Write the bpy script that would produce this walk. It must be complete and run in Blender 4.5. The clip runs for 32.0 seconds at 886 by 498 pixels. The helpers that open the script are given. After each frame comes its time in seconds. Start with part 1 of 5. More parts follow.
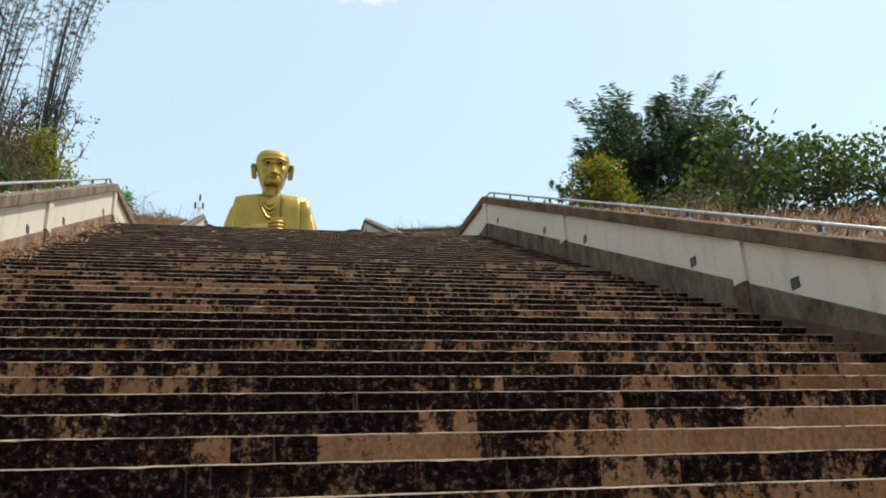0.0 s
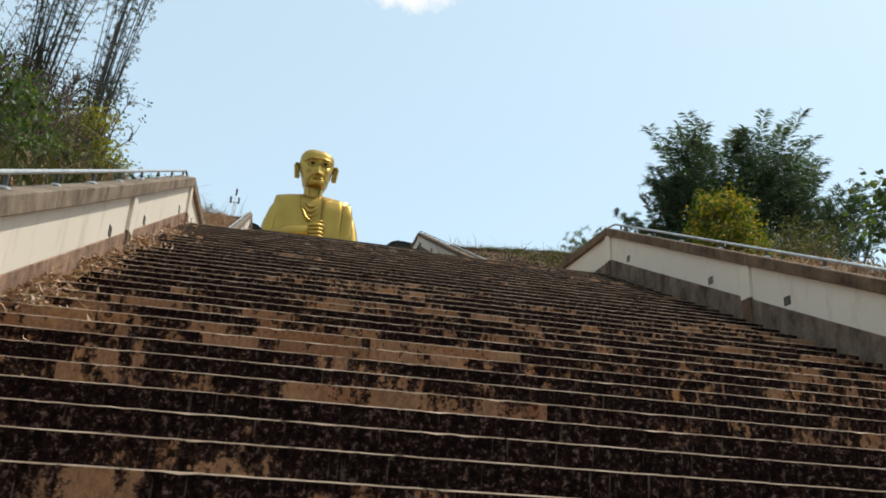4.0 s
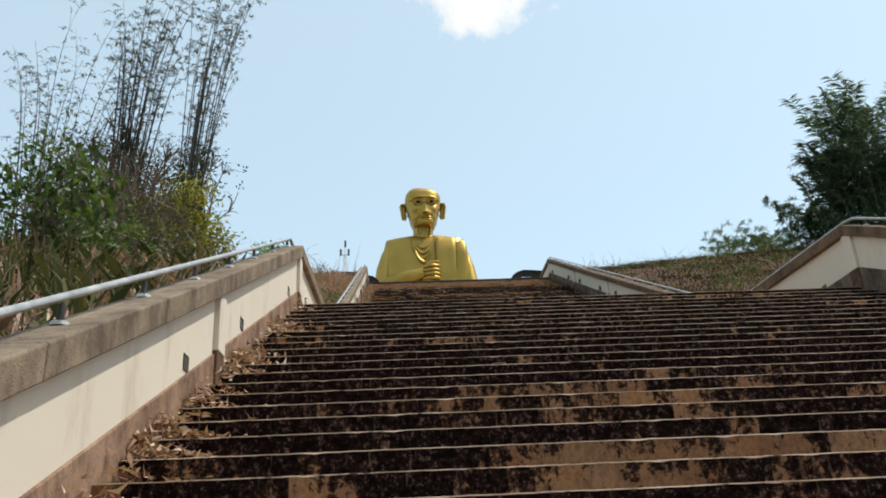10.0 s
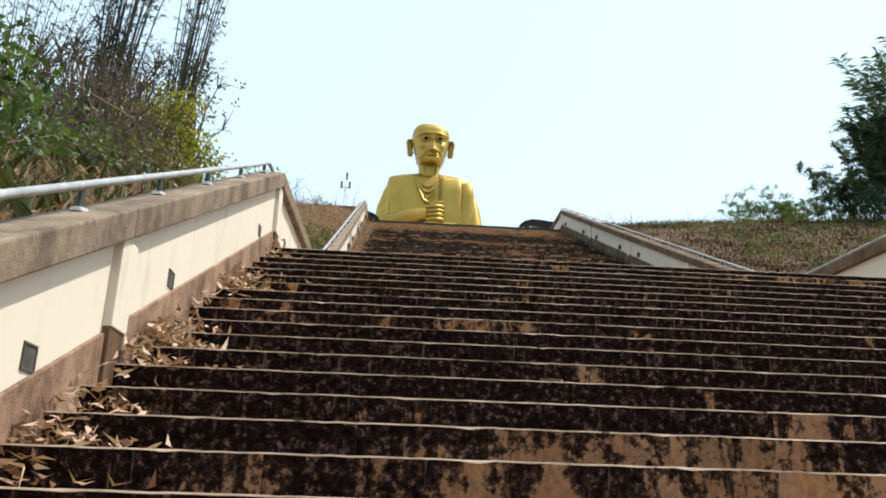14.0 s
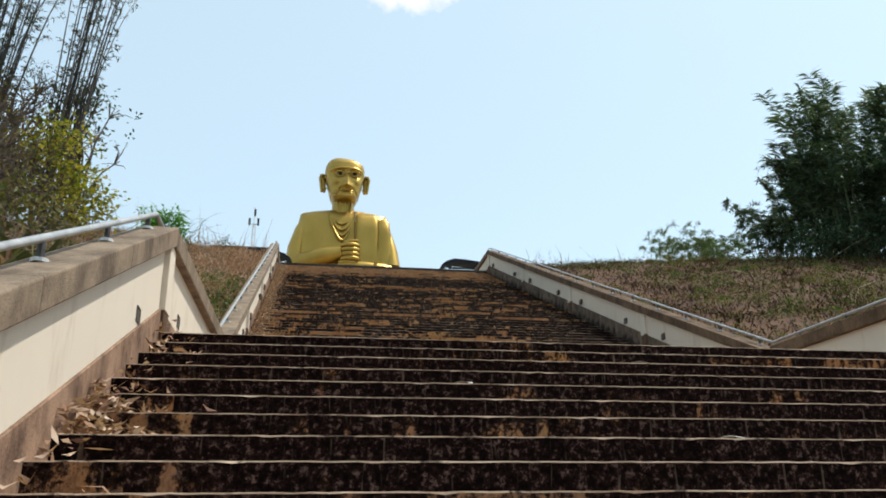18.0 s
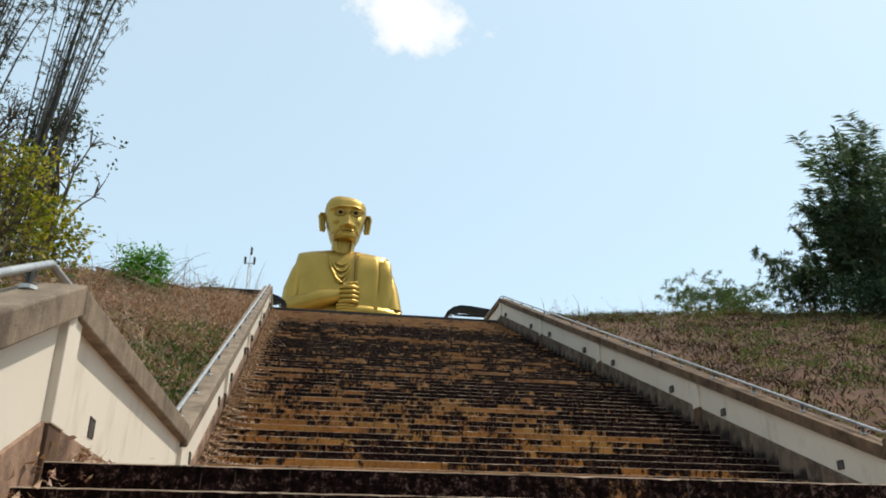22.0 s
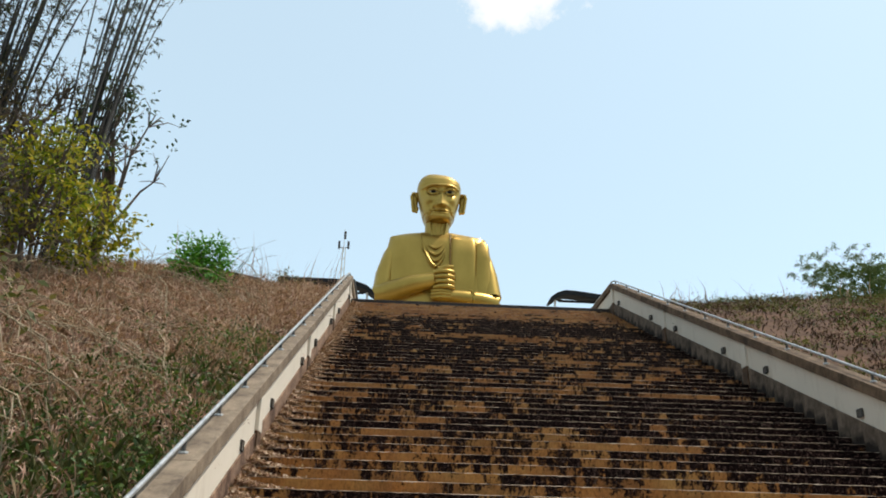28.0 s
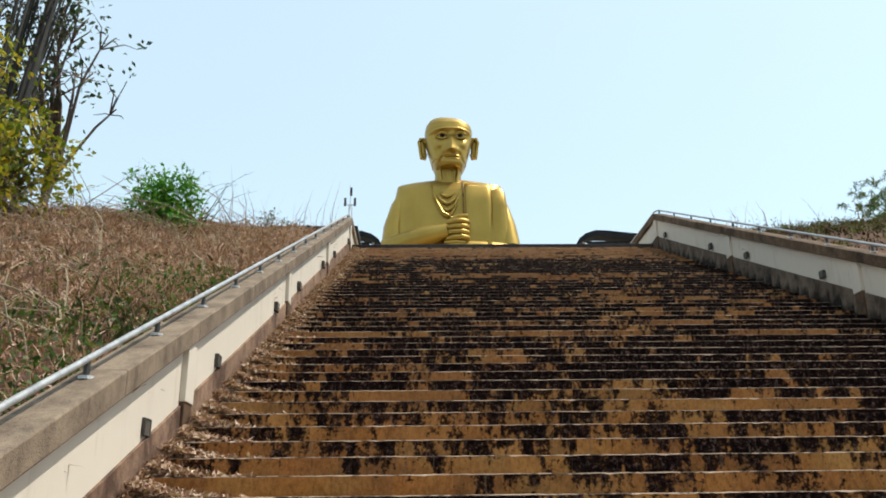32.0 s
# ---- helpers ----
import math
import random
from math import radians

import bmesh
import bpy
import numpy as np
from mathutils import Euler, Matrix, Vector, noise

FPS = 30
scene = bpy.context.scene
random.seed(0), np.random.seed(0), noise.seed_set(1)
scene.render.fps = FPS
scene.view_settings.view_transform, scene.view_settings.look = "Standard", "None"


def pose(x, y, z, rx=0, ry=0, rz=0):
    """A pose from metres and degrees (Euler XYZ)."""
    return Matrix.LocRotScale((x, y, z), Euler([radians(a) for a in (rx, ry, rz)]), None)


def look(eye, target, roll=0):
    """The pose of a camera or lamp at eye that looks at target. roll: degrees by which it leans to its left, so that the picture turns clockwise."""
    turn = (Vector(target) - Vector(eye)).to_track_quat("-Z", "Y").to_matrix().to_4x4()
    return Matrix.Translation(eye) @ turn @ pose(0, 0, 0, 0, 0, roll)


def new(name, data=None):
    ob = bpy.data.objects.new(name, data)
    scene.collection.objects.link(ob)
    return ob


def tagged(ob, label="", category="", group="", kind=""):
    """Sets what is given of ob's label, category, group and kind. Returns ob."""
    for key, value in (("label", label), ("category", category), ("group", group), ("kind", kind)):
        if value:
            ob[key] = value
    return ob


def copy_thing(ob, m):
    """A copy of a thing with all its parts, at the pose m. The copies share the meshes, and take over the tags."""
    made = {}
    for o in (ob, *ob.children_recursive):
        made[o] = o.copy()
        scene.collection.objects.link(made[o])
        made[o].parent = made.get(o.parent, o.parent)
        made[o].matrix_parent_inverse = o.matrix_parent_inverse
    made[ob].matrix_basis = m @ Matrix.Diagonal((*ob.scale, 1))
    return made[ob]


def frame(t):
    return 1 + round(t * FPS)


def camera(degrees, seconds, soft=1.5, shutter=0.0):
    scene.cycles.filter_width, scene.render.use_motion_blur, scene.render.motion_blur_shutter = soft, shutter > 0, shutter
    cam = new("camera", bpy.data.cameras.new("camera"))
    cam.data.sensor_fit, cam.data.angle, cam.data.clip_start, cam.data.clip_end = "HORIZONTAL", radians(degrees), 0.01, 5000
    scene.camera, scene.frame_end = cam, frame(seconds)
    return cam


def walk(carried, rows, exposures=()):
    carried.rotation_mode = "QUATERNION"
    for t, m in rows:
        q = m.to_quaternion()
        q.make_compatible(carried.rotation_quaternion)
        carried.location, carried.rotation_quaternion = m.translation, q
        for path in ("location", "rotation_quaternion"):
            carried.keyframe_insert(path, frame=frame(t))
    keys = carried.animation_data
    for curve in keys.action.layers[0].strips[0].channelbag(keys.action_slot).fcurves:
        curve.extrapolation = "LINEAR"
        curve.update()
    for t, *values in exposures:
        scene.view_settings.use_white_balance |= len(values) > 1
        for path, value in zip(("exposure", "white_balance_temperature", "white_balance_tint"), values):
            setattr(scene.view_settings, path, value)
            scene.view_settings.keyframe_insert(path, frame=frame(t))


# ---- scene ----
cam = camera(57.09, 32.0, soft=1.85)
# seconds, eye, then degrees to the left of the stair axis, upwards, and leaning left
PATH = [
    (0.0, -0.968, 4.107, 2.731, -12.83, 19.12, -2.47),
    (0.5, -1.353, 4.432, 2.907, -14.52, 19.36, -0.64),
    (1.0, -1.763, 4.829, 3.080, -13.21, 20.35, -0.39),
    (1.5, -2.101, 5.260, 3.256, -8.85, 19.03, 1.39),
    (2.0, -2.411, 5.598, 3.507, -7.76, 19.00, 0.00),
    (2.5, -2.579, 5.927, 3.595, -7.72, 19.69, -0.24),
    (4.5, -2.543, 7.518, 4.251, -12.26, 20.17, 3.70),
    (5.0, -2.664, 7.878, 4.414, -11.62, 21.25, 3.05),
    (5.5, -2.730, 8.217, 4.578, -9.47, 21.98, 2.28),
    (6.0, -2.827, 8.485, 4.675, -8.25, 22.32, 2.54),
    (6.5, -2.858, 8.814, 4.854, -9.33, 22.42, 1.14),
    (7.0, -2.957, 9.098, 5.022, -11.42, 22.75, -0.47),
    (7.5, -3.034, 9.390, 5.115, -11.82, 23.17, -1.50),
    (8.0, -3.107, 9.674, 5.203, -11.84, 18.03, -1.45),
    (8.5, -3.109, 9.997, 5.393, -12.07, 18.62, -1.69),
    (9.0, -3.157, 10.359, 5.560, -10.96, 19.30, -1.02),
    (9.5, -3.116, 10.579, 5.728, -4.03, 20.31, 0.44),
    (10.0, -3.021, 10.903, 5.883, -3.49, 21.74, -2.89),
    (10.5, -2.853, 11.294, 6.059, -5.63, 21.84, -1.89),
    (11.0, -2.805, 11.519, 6.142, -5.42, 21.90, -2.22),
    (11.5, -2.721, 11.792, 6.218, -6.68, 22.07, -1.14),
    (12.0, -2.765, 12.095, 6.392, -6.94, 22.33, -2.00),
    (12.5, -2.829, 12.495, 6.522, -7.82, 21.26, -1.72),
    (13.0, -2.939, 12.829, 6.698, -7.62, 20.87, -0.04),
    (13.5, -3.064, 13.150, 6.815, -7.40, 21.91, 2.22),
    (14.0, -3.071, 13.475, 6.931, -3.44, 17.55, 1.82),
    (14.5, -3.064, 13.821, 7.138, -7.59, 17.24, -0.20),
    (16.5, -3.145, 14.770, 7.620, -16.06, 17.06, -0.98),
    (17.0, -3.299, 15.097, 7.764, -12.03, 19.68, -1.57),
    (17.5, -3.340, 15.488, 7.937, -10.59, 19.76, -2.08),
    (18.0, -3.347, 15.865, 8.126, -10.09, 19.97, -0.90),
    (18.5, -3.287, 16.177, 8.270, -9.34, 20.14, -0.61),
    (19.0, -3.240, 16.571, 8.481, -8.21, 20.26, -0.21),
    (19.5, -3.256, 16.891, 8.632, -7.71, 20.74, 0.13),
    (20.0, -3.251, 17.251, 8.824, -6.65, 21.20, -0.49),
    (20.5, -3.301, 17.619, 9.008, -6.38, 22.33, -0.72),
    (21.0, -3.297, 17.879, 9.127, -6.21, 23.24, -0.76),
    (21.5, -3.353, 18.201, 9.259, -8.33, 23.67, -1.42),
    (22.0, -3.272, 18.481, 9.303, -10.20, 22.87, 0.18),
    (22.5, -3.235, 18.734, 9.429, -10.41, 19.82, -1.66),
    (23.0, -3.220, 19.123, 9.579, -14.86, 20.01, -0.63),
    (23.5, -3.173, 19.497, 9.751, -13.11, 19.69, -1.66),
    (24.0, -3.047, 19.720, 9.864, -12.85, 19.84, 0.24),
    (24.5, -2.916, 20.063, 10.048, -10.63, 19.42, -2.03),
    (25.0, -2.809, 20.353, 10.147, -9.16, 19.56, 0.41),
    (25.5, -2.632, 20.674, 10.322, -5.48, 17.33, -0.48),
    (27.5, -2.464, 21.691, 10.813, -2.12, 23.04, 3.53),
    (28.0, -2.572, 22.042, 10.910, -2.48, 21.28, 1.56),
    (28.5, -2.603, 22.480, 11.093, -3.59, 14.70, 2.69),
    (29.0, -2.628, 22.839, 11.219, -4.64, 12.75, 1.99),
    (29.5, -2.521, 23.355, 11.289, -8.80, 7.43, 0.43),
    (30.0, -2.453, 23.859, 11.433, -11.05, 9.94, 0.19),
    (30.5, -2.538, 24.437, 11.551, -10.63, 19.38, 0.03),
    (31.0, -2.550, 24.941, 11.579, -2.92, 25.91, 0.84),
    (31.5, -2.531, 25.471, 11.599, -1.76, 23.83, -0.31),
    (32.0, -2.444, 26.095, 11.505, -1.55, 18.75, -0.69),
]


def aimed(x, y, z, yaw, pitch, roll):
    a, b = radians(yaw), radians(pitch)
    way = Vector((-math.sin(a) * math.cos(b), math.cos(a) * math.cos(b), math.sin(b)))
    return look((x, y, z), Vector((x, y, z)) + way, roll)


EXPOSURES = [(0.0, 0.02), (1.5, 0.04), (2.2, 0.08), (4.5, -0.1), (7.5, -0.12), (8.0, 0.28), (8.5, 0.18), (9.0, 0.02), (10.0, -0.1), (11.0, -0.05), (13.0, 0.02), (13.5, 0.04), (13.8, 0.3), (14.2, 0.42), (14.5, 0.36), (16.5, 0.2), (17.2, -0.02), (19.0, 0.02), (20.2, -0.08), (21.0, -0.14), (22.2, -0.04), (24.0, 0.0), (25.5, -0.08), (27.5, -0.12), (28.2, 0.0), (28.8, 0.15), (29.5, 0.5), (30.0, 0.3), (30.5, 0.0), (31.0, -0.2), (31.5, -0.16), (32.0, 0.1)]
walk(cam, [(t, aimed(*row)) for t, *row in PATH], EXPOSURES)

# ---- sky and sun ----
SUN_EL, SUN_AZ = radians(63), radians(78)  # height, and turn to the right of the stair axis
world = bpy.data.worlds.new("sky")
scene.world = world
world.use_nodes = True
wn = world.node_tree.nodes
sky = wn.new("ShaderNodeTexSky")
sky.sky_type = "NISHITA"
sky.sun_disc = False
sky.sun_elevation, sky.sun_rotation = SUN_EL, SUN_AZ
sky.altitude, sky.air_density, sky.dust_density, sky.ozone_density = 300, 1.0, 1.6, 0.8
haze = wn.new("ShaderNodeMixRGB")
haze.blend_type = "MULTIPLY"
haze.inputs[0].default_value = 1.0
haze.inputs[2].default_value = (0.95, 1.04, 0.95, 1)
milk = wn.new("ShaderNodeMixRGB")
milk.inputs[0].default_value = 0.52
milk.inputs[2].default_value = (4.5, 5.5, 5.9, 1)
world.node_tree.links.new(sky.outputs[0], haze.inputs[1])
world.node_tree.links.new(haze.outputs[0], milk.inputs[1])
world.node_tree.links.new(milk.outputs[0], wn["Background"].inputs[0])
wn["Background"].inputs[1].default_value = 0.203
lamp = bpy.data.lights.new("sun", "SUN")
lamp.energy, lamp.angle, lamp.color = 4.9, radians(0.6), (1.0, 0.95, 0.86)
sun = new("sun", lamp)
toward = Vector((math.sin(SUN_AZ) * math.cos(SUN_EL), math.cos(SUN_AZ) * math.cos(SUN_EL), math.sin(SUN_EL)))
sun.matrix_world = look(toward * 200, (0, 0, 0))

# ---- materials ----
def node(tree, kind, **given):
    n = tree.nodes.new("ShaderNode" + kind)
    for key, value in given.items():
        if key in ("operation", "blend_type", "data_type", "noise_dimensions", "feature", "musgrave_type", "wave_type", "bands_direction", "clamp"):
            if key == "operation":
                n.operation = value
            elif key == "blend_type":
                n.blend_type = value
            elif key == "data_type":
                n.data_type = value
            elif key == "noise_dimensions":
                n.noise_dimensions = value
            elif key == "feature":
                n.feature = value
        else:
            n.inputs[key.replace("_", " ")].default_value = value
    return n


def noise_at(tree, coords, scale, detail=4.0, rough=0.6, stretch=(1, 1, 1)):
    mp = node(tree, "Mapping")
    mp.inputs["Scale"].default_value = stretch
    tree.links.new(coords, mp.inputs["Vector"])
    n = node(tree, "TexNoise", Scale=scale, Detail=detail, Roughness=rough)
    tree.links.new(mp.outputs[0], n.inputs["Vector"])
    return n.outputs["Fac"]


def ramp(tree, fac, stops):
    r = node(tree, "ValToRGB")
    e = r.color_ramp.elements
    while len(e) < len(stops):
        e.new(0.5)
    for el, (at, col) in zip(e, stops):
        el.position = at
        el.color = (*col, 1) if len(col) == 3 else col
    tree.links.new(fac, r.inputs[0])
    return r.outputs[0]


def grey(v):
    return (v, v, v)


def mixed(tree, fac, a, b, how="MIX"):
    m = node(tree, "MixRGB", blend_type=how)
    for value, socket in ((fac, m.inputs[0]), (a, m.inputs[1]), (b, m.inputs[2])):
        if isinstance(value, (int, float)):
            socket.default_value = value
        elif isinstance(value, tuple):
            socket.default_value = (*value, 1)
        else:
            tree.links.new(value, socket)
    return m.outputs[0]


def sums(tree, how, a, b):
    m = node(tree, "Math", operation=how)
    for value, socket in ((a, m.inputs[0]), (b, m.inputs[1])):
        if isinstance(value, (int, float)):
            socket.default_value = value
        else:
            tree.links.new(value, socket)
    return m.outputs[0]


def material(name, rough=0.8, metal=0.0):
    m = bpy.data.materials.new(name)
    m.use_nodes = True
    tree = m.node_tree
    bsdf = tree.nodes["Principled BSDF"]
    bsdf.inputs["Roughness"].default_value = rough
    bsdf.inputs["Metallic"].default_value = metal
    bsdf.inputs["Specular IOR Level"].default_value = 0.5 if rough < 0.5 else 0.2
    return m, tree, bsdf


def bumped(tree, bsdf, height, strength=0.3, distance=0.01):
    b = node(tree, "Bump", Strength=strength, Distance=distance)
    tree.links.new(height, b.inputs["Height"])
    tree.links.new(b.outputs[0], bsdf.inputs["Normal"])


def place(tree):
    return node(tree, "NewGeometry").outputs["Position"]


def own(tree):
    return node(tree, "TexCoord").outputs["Object"]


def plain_material(name, light, dark, rough, scale=3.0, metal=0.0, bump=0.15, fine=60.0, stretch=(1, 1, 1)):
    """A surface that wavers between two tones, with a fine grain."""
    m, tree, bsdf = material(name, rough, metal)
    p = place(tree)
    base = ramp(tree, noise_at(tree, p, scale, 5, 0.65, stretch), [(0.3, dark), (0.7, light)])
    grain = noise_at(tree, p, fine, 3, 0.6)
    tree.links.new(mixed(tree, 0.25, base, ramp(tree, grain, [(0.3, grey(0.35)), (0.7, grey(1.0))]), "MULTIPLY"), bsdf.inputs["Base Color"])
    if bump:
        bumped(tree, bsdf, grain, bump, 0.01)
    return m


def leaf_material(name, tones, rough=0.55, glow=0.35):
    """Leaves: each its own tone, with light coming through."""
    m, tree, bsdf = material(name, rough)
    rnd = node(tree, "NewGeometry").outputs["Random Per Island"]
    step = 1.0 / max(1, len(tones) - 1)
    col = ramp(tree, rnd, [(i * step, c) for i, c in enumerate(tones)])
    tree.links.new(col, bsdf.inputs["Base Color"])
    thin = node(tree, "BsdfTranslucent")
    tree.links.new(mixed(tree, 1.0, col, (1.0, 1.0, 0.55), "MULTIPLY"), thin.inputs[0])
    mix = node(tree, "MixShader")
    mix.inputs[0].default_value = glow
    tree.links.new(bsdf.outputs[0], mix.inputs[1])
    tree.links.new(thin.outputs[0], mix.inputs[2])
    tree.links.new(mix.outputs[0], tree.nodes["Material Output"].inputs["Surface"])
    return m


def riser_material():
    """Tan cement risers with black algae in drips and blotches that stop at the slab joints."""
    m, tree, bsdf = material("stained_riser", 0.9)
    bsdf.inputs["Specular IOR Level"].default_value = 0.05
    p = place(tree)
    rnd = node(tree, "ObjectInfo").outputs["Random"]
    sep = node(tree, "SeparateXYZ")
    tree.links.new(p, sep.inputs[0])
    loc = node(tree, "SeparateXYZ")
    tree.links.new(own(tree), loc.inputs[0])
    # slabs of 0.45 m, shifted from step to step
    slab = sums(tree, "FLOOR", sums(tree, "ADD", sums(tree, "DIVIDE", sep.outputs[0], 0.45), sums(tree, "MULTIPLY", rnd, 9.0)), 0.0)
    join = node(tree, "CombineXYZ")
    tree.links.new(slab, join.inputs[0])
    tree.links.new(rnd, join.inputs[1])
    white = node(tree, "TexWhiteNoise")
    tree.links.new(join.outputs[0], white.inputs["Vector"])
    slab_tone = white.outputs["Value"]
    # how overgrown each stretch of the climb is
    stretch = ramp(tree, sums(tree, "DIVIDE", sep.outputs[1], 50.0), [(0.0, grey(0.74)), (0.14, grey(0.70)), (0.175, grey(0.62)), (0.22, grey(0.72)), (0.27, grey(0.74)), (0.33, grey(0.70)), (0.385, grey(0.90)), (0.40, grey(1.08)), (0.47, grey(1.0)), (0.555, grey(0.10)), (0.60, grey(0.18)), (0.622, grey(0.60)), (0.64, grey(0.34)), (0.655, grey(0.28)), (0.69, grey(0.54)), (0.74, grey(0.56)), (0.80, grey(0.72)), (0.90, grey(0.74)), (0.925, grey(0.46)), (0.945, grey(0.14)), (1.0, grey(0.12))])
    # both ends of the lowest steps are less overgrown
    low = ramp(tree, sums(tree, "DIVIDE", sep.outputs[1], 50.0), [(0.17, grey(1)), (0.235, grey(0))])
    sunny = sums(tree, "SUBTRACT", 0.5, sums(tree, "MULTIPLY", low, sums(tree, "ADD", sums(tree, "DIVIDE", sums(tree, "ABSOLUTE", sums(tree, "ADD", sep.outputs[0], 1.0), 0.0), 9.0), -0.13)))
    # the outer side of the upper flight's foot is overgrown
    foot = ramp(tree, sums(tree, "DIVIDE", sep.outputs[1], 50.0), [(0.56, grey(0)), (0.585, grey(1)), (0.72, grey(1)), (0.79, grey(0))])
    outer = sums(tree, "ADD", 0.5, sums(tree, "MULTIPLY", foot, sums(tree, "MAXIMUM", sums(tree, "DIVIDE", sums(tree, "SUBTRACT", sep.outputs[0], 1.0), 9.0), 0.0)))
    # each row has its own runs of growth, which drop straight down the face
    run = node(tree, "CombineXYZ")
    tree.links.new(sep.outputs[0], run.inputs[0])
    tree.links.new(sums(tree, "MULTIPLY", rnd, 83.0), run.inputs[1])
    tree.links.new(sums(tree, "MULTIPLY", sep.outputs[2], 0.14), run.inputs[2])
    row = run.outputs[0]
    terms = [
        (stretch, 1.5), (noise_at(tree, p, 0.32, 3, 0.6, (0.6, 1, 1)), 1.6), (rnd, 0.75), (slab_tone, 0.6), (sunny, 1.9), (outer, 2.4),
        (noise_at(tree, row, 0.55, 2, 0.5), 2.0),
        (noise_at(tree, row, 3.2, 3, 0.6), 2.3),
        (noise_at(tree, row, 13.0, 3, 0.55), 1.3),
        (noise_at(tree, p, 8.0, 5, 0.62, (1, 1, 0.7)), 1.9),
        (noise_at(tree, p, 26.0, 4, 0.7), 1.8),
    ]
    # the dark mask starts out stronger towards the top of each riser
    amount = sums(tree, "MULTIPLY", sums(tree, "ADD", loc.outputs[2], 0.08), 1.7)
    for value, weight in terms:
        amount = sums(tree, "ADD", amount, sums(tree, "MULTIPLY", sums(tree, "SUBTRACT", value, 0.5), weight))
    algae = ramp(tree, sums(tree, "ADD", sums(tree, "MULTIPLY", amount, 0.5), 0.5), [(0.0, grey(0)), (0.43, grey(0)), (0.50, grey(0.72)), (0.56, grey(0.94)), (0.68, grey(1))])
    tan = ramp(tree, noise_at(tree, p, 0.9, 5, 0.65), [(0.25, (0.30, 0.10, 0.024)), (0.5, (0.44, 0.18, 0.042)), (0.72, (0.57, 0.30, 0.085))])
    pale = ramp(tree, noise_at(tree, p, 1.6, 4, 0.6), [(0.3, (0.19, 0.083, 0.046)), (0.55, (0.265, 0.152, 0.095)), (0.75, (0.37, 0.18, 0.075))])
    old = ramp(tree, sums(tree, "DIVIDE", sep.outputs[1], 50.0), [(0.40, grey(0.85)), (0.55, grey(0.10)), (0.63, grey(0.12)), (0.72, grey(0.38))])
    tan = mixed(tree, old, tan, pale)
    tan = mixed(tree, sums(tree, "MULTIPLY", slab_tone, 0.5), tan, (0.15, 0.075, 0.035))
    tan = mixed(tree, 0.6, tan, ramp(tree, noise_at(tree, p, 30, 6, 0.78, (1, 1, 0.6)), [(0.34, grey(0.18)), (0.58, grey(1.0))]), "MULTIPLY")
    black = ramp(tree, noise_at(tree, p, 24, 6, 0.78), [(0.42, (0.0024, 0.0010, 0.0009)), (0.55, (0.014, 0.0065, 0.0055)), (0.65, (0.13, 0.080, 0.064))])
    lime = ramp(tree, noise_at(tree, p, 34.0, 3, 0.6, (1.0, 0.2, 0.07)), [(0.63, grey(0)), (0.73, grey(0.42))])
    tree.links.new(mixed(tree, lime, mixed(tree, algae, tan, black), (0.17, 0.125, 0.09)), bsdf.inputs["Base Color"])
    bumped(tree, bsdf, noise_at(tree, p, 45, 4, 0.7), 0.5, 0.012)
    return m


def render_material(name, clean, dirt, amount=0.55, grime=0.3):
    """Painted plaster with rain streaks and blotches of dirt."""
    m, tree, bsdf = material(name, 0.75)
    p = place(tree)
    streak = noise_at(tree, p, 3.2, 5, 0.7, (1, 1.0, 0.25))
    fac = ramp(tree, streak, [(amount, grey(0)), (amount + 0.22, grey(grime))])
    base = mixed(tree, fac, clean, dirt)
    base = mixed(tree, 0.3, base, ramp(tree, noise_at(tree, p, 0.9, 4, 0.6), [(0.3, grey(0.8)), (0.7, grey(1.0))]), "MULTIPLY")
    tree.links.new(base, bsdf.inputs["Base Color"])
    bumped(tree, bsdf, noise_at(tree, p, 80, 3, 0.6), 0.15, 0.004)
    return m


def stone_material(name, light, dark, speck, rough=0.9, first=None):
    """Exposed stone chips in cement, blotched with damp; first: (y, z, tread, rise) of steps that grow algae on it."""
    m, tree, bsdf = material(name, rough)
    p = place(tree)
    blot = ramp(tree, noise_at(tree, p, 2.6, 6, 0.75, (1, 1, 0.6)), [(0.36, dark), (0.60, light)])
    chips = ramp(tree, noise_at(tree, p, 95, 2, 0.7), [(0.35, grey(0.45)), (0.5, grey(0.9)), (0.68, speck)])
    col = mixed(tree, 0.75, blot, chips, "MULTIPLY")
    if first:
        sep = node(tree, "SeparateXYZ")
        tree.links.new(p, sep.inputs[0])
        k = sums(tree, "FLOOR", sums(tree, "DIVIDE", sums(tree, "SUBTRACT", sep.outputs[1], first[0]), first[2]), 0.0)
        over = sums(tree, "SUBTRACT", sums(tree, "SUBTRACT", sep.outputs[2], first[1]), sums(tree, "MULTIPLY", k, first[3]))
        patchy = sums(tree, "ADD", over, sums(tree, "MULTIPLY", sums(tree, "SUBTRACT", noise_at(tree, p, 2.2, 4, 0.65), 0.5), 0.55))
        algae = ramp(tree, patchy, [(0.07, grey(0.92)), (0.20, grey(0))])
        col = mixed(tree, algae, col, (0.012, 0.008, 0.006))
    tree.links.new(col, bsdf.inputs["Base Color"])
    bumped(tree, bsdf, noise_at(tree, p, 95, 2, 0.7), 0.6, 0.008)
    return m


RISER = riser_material()


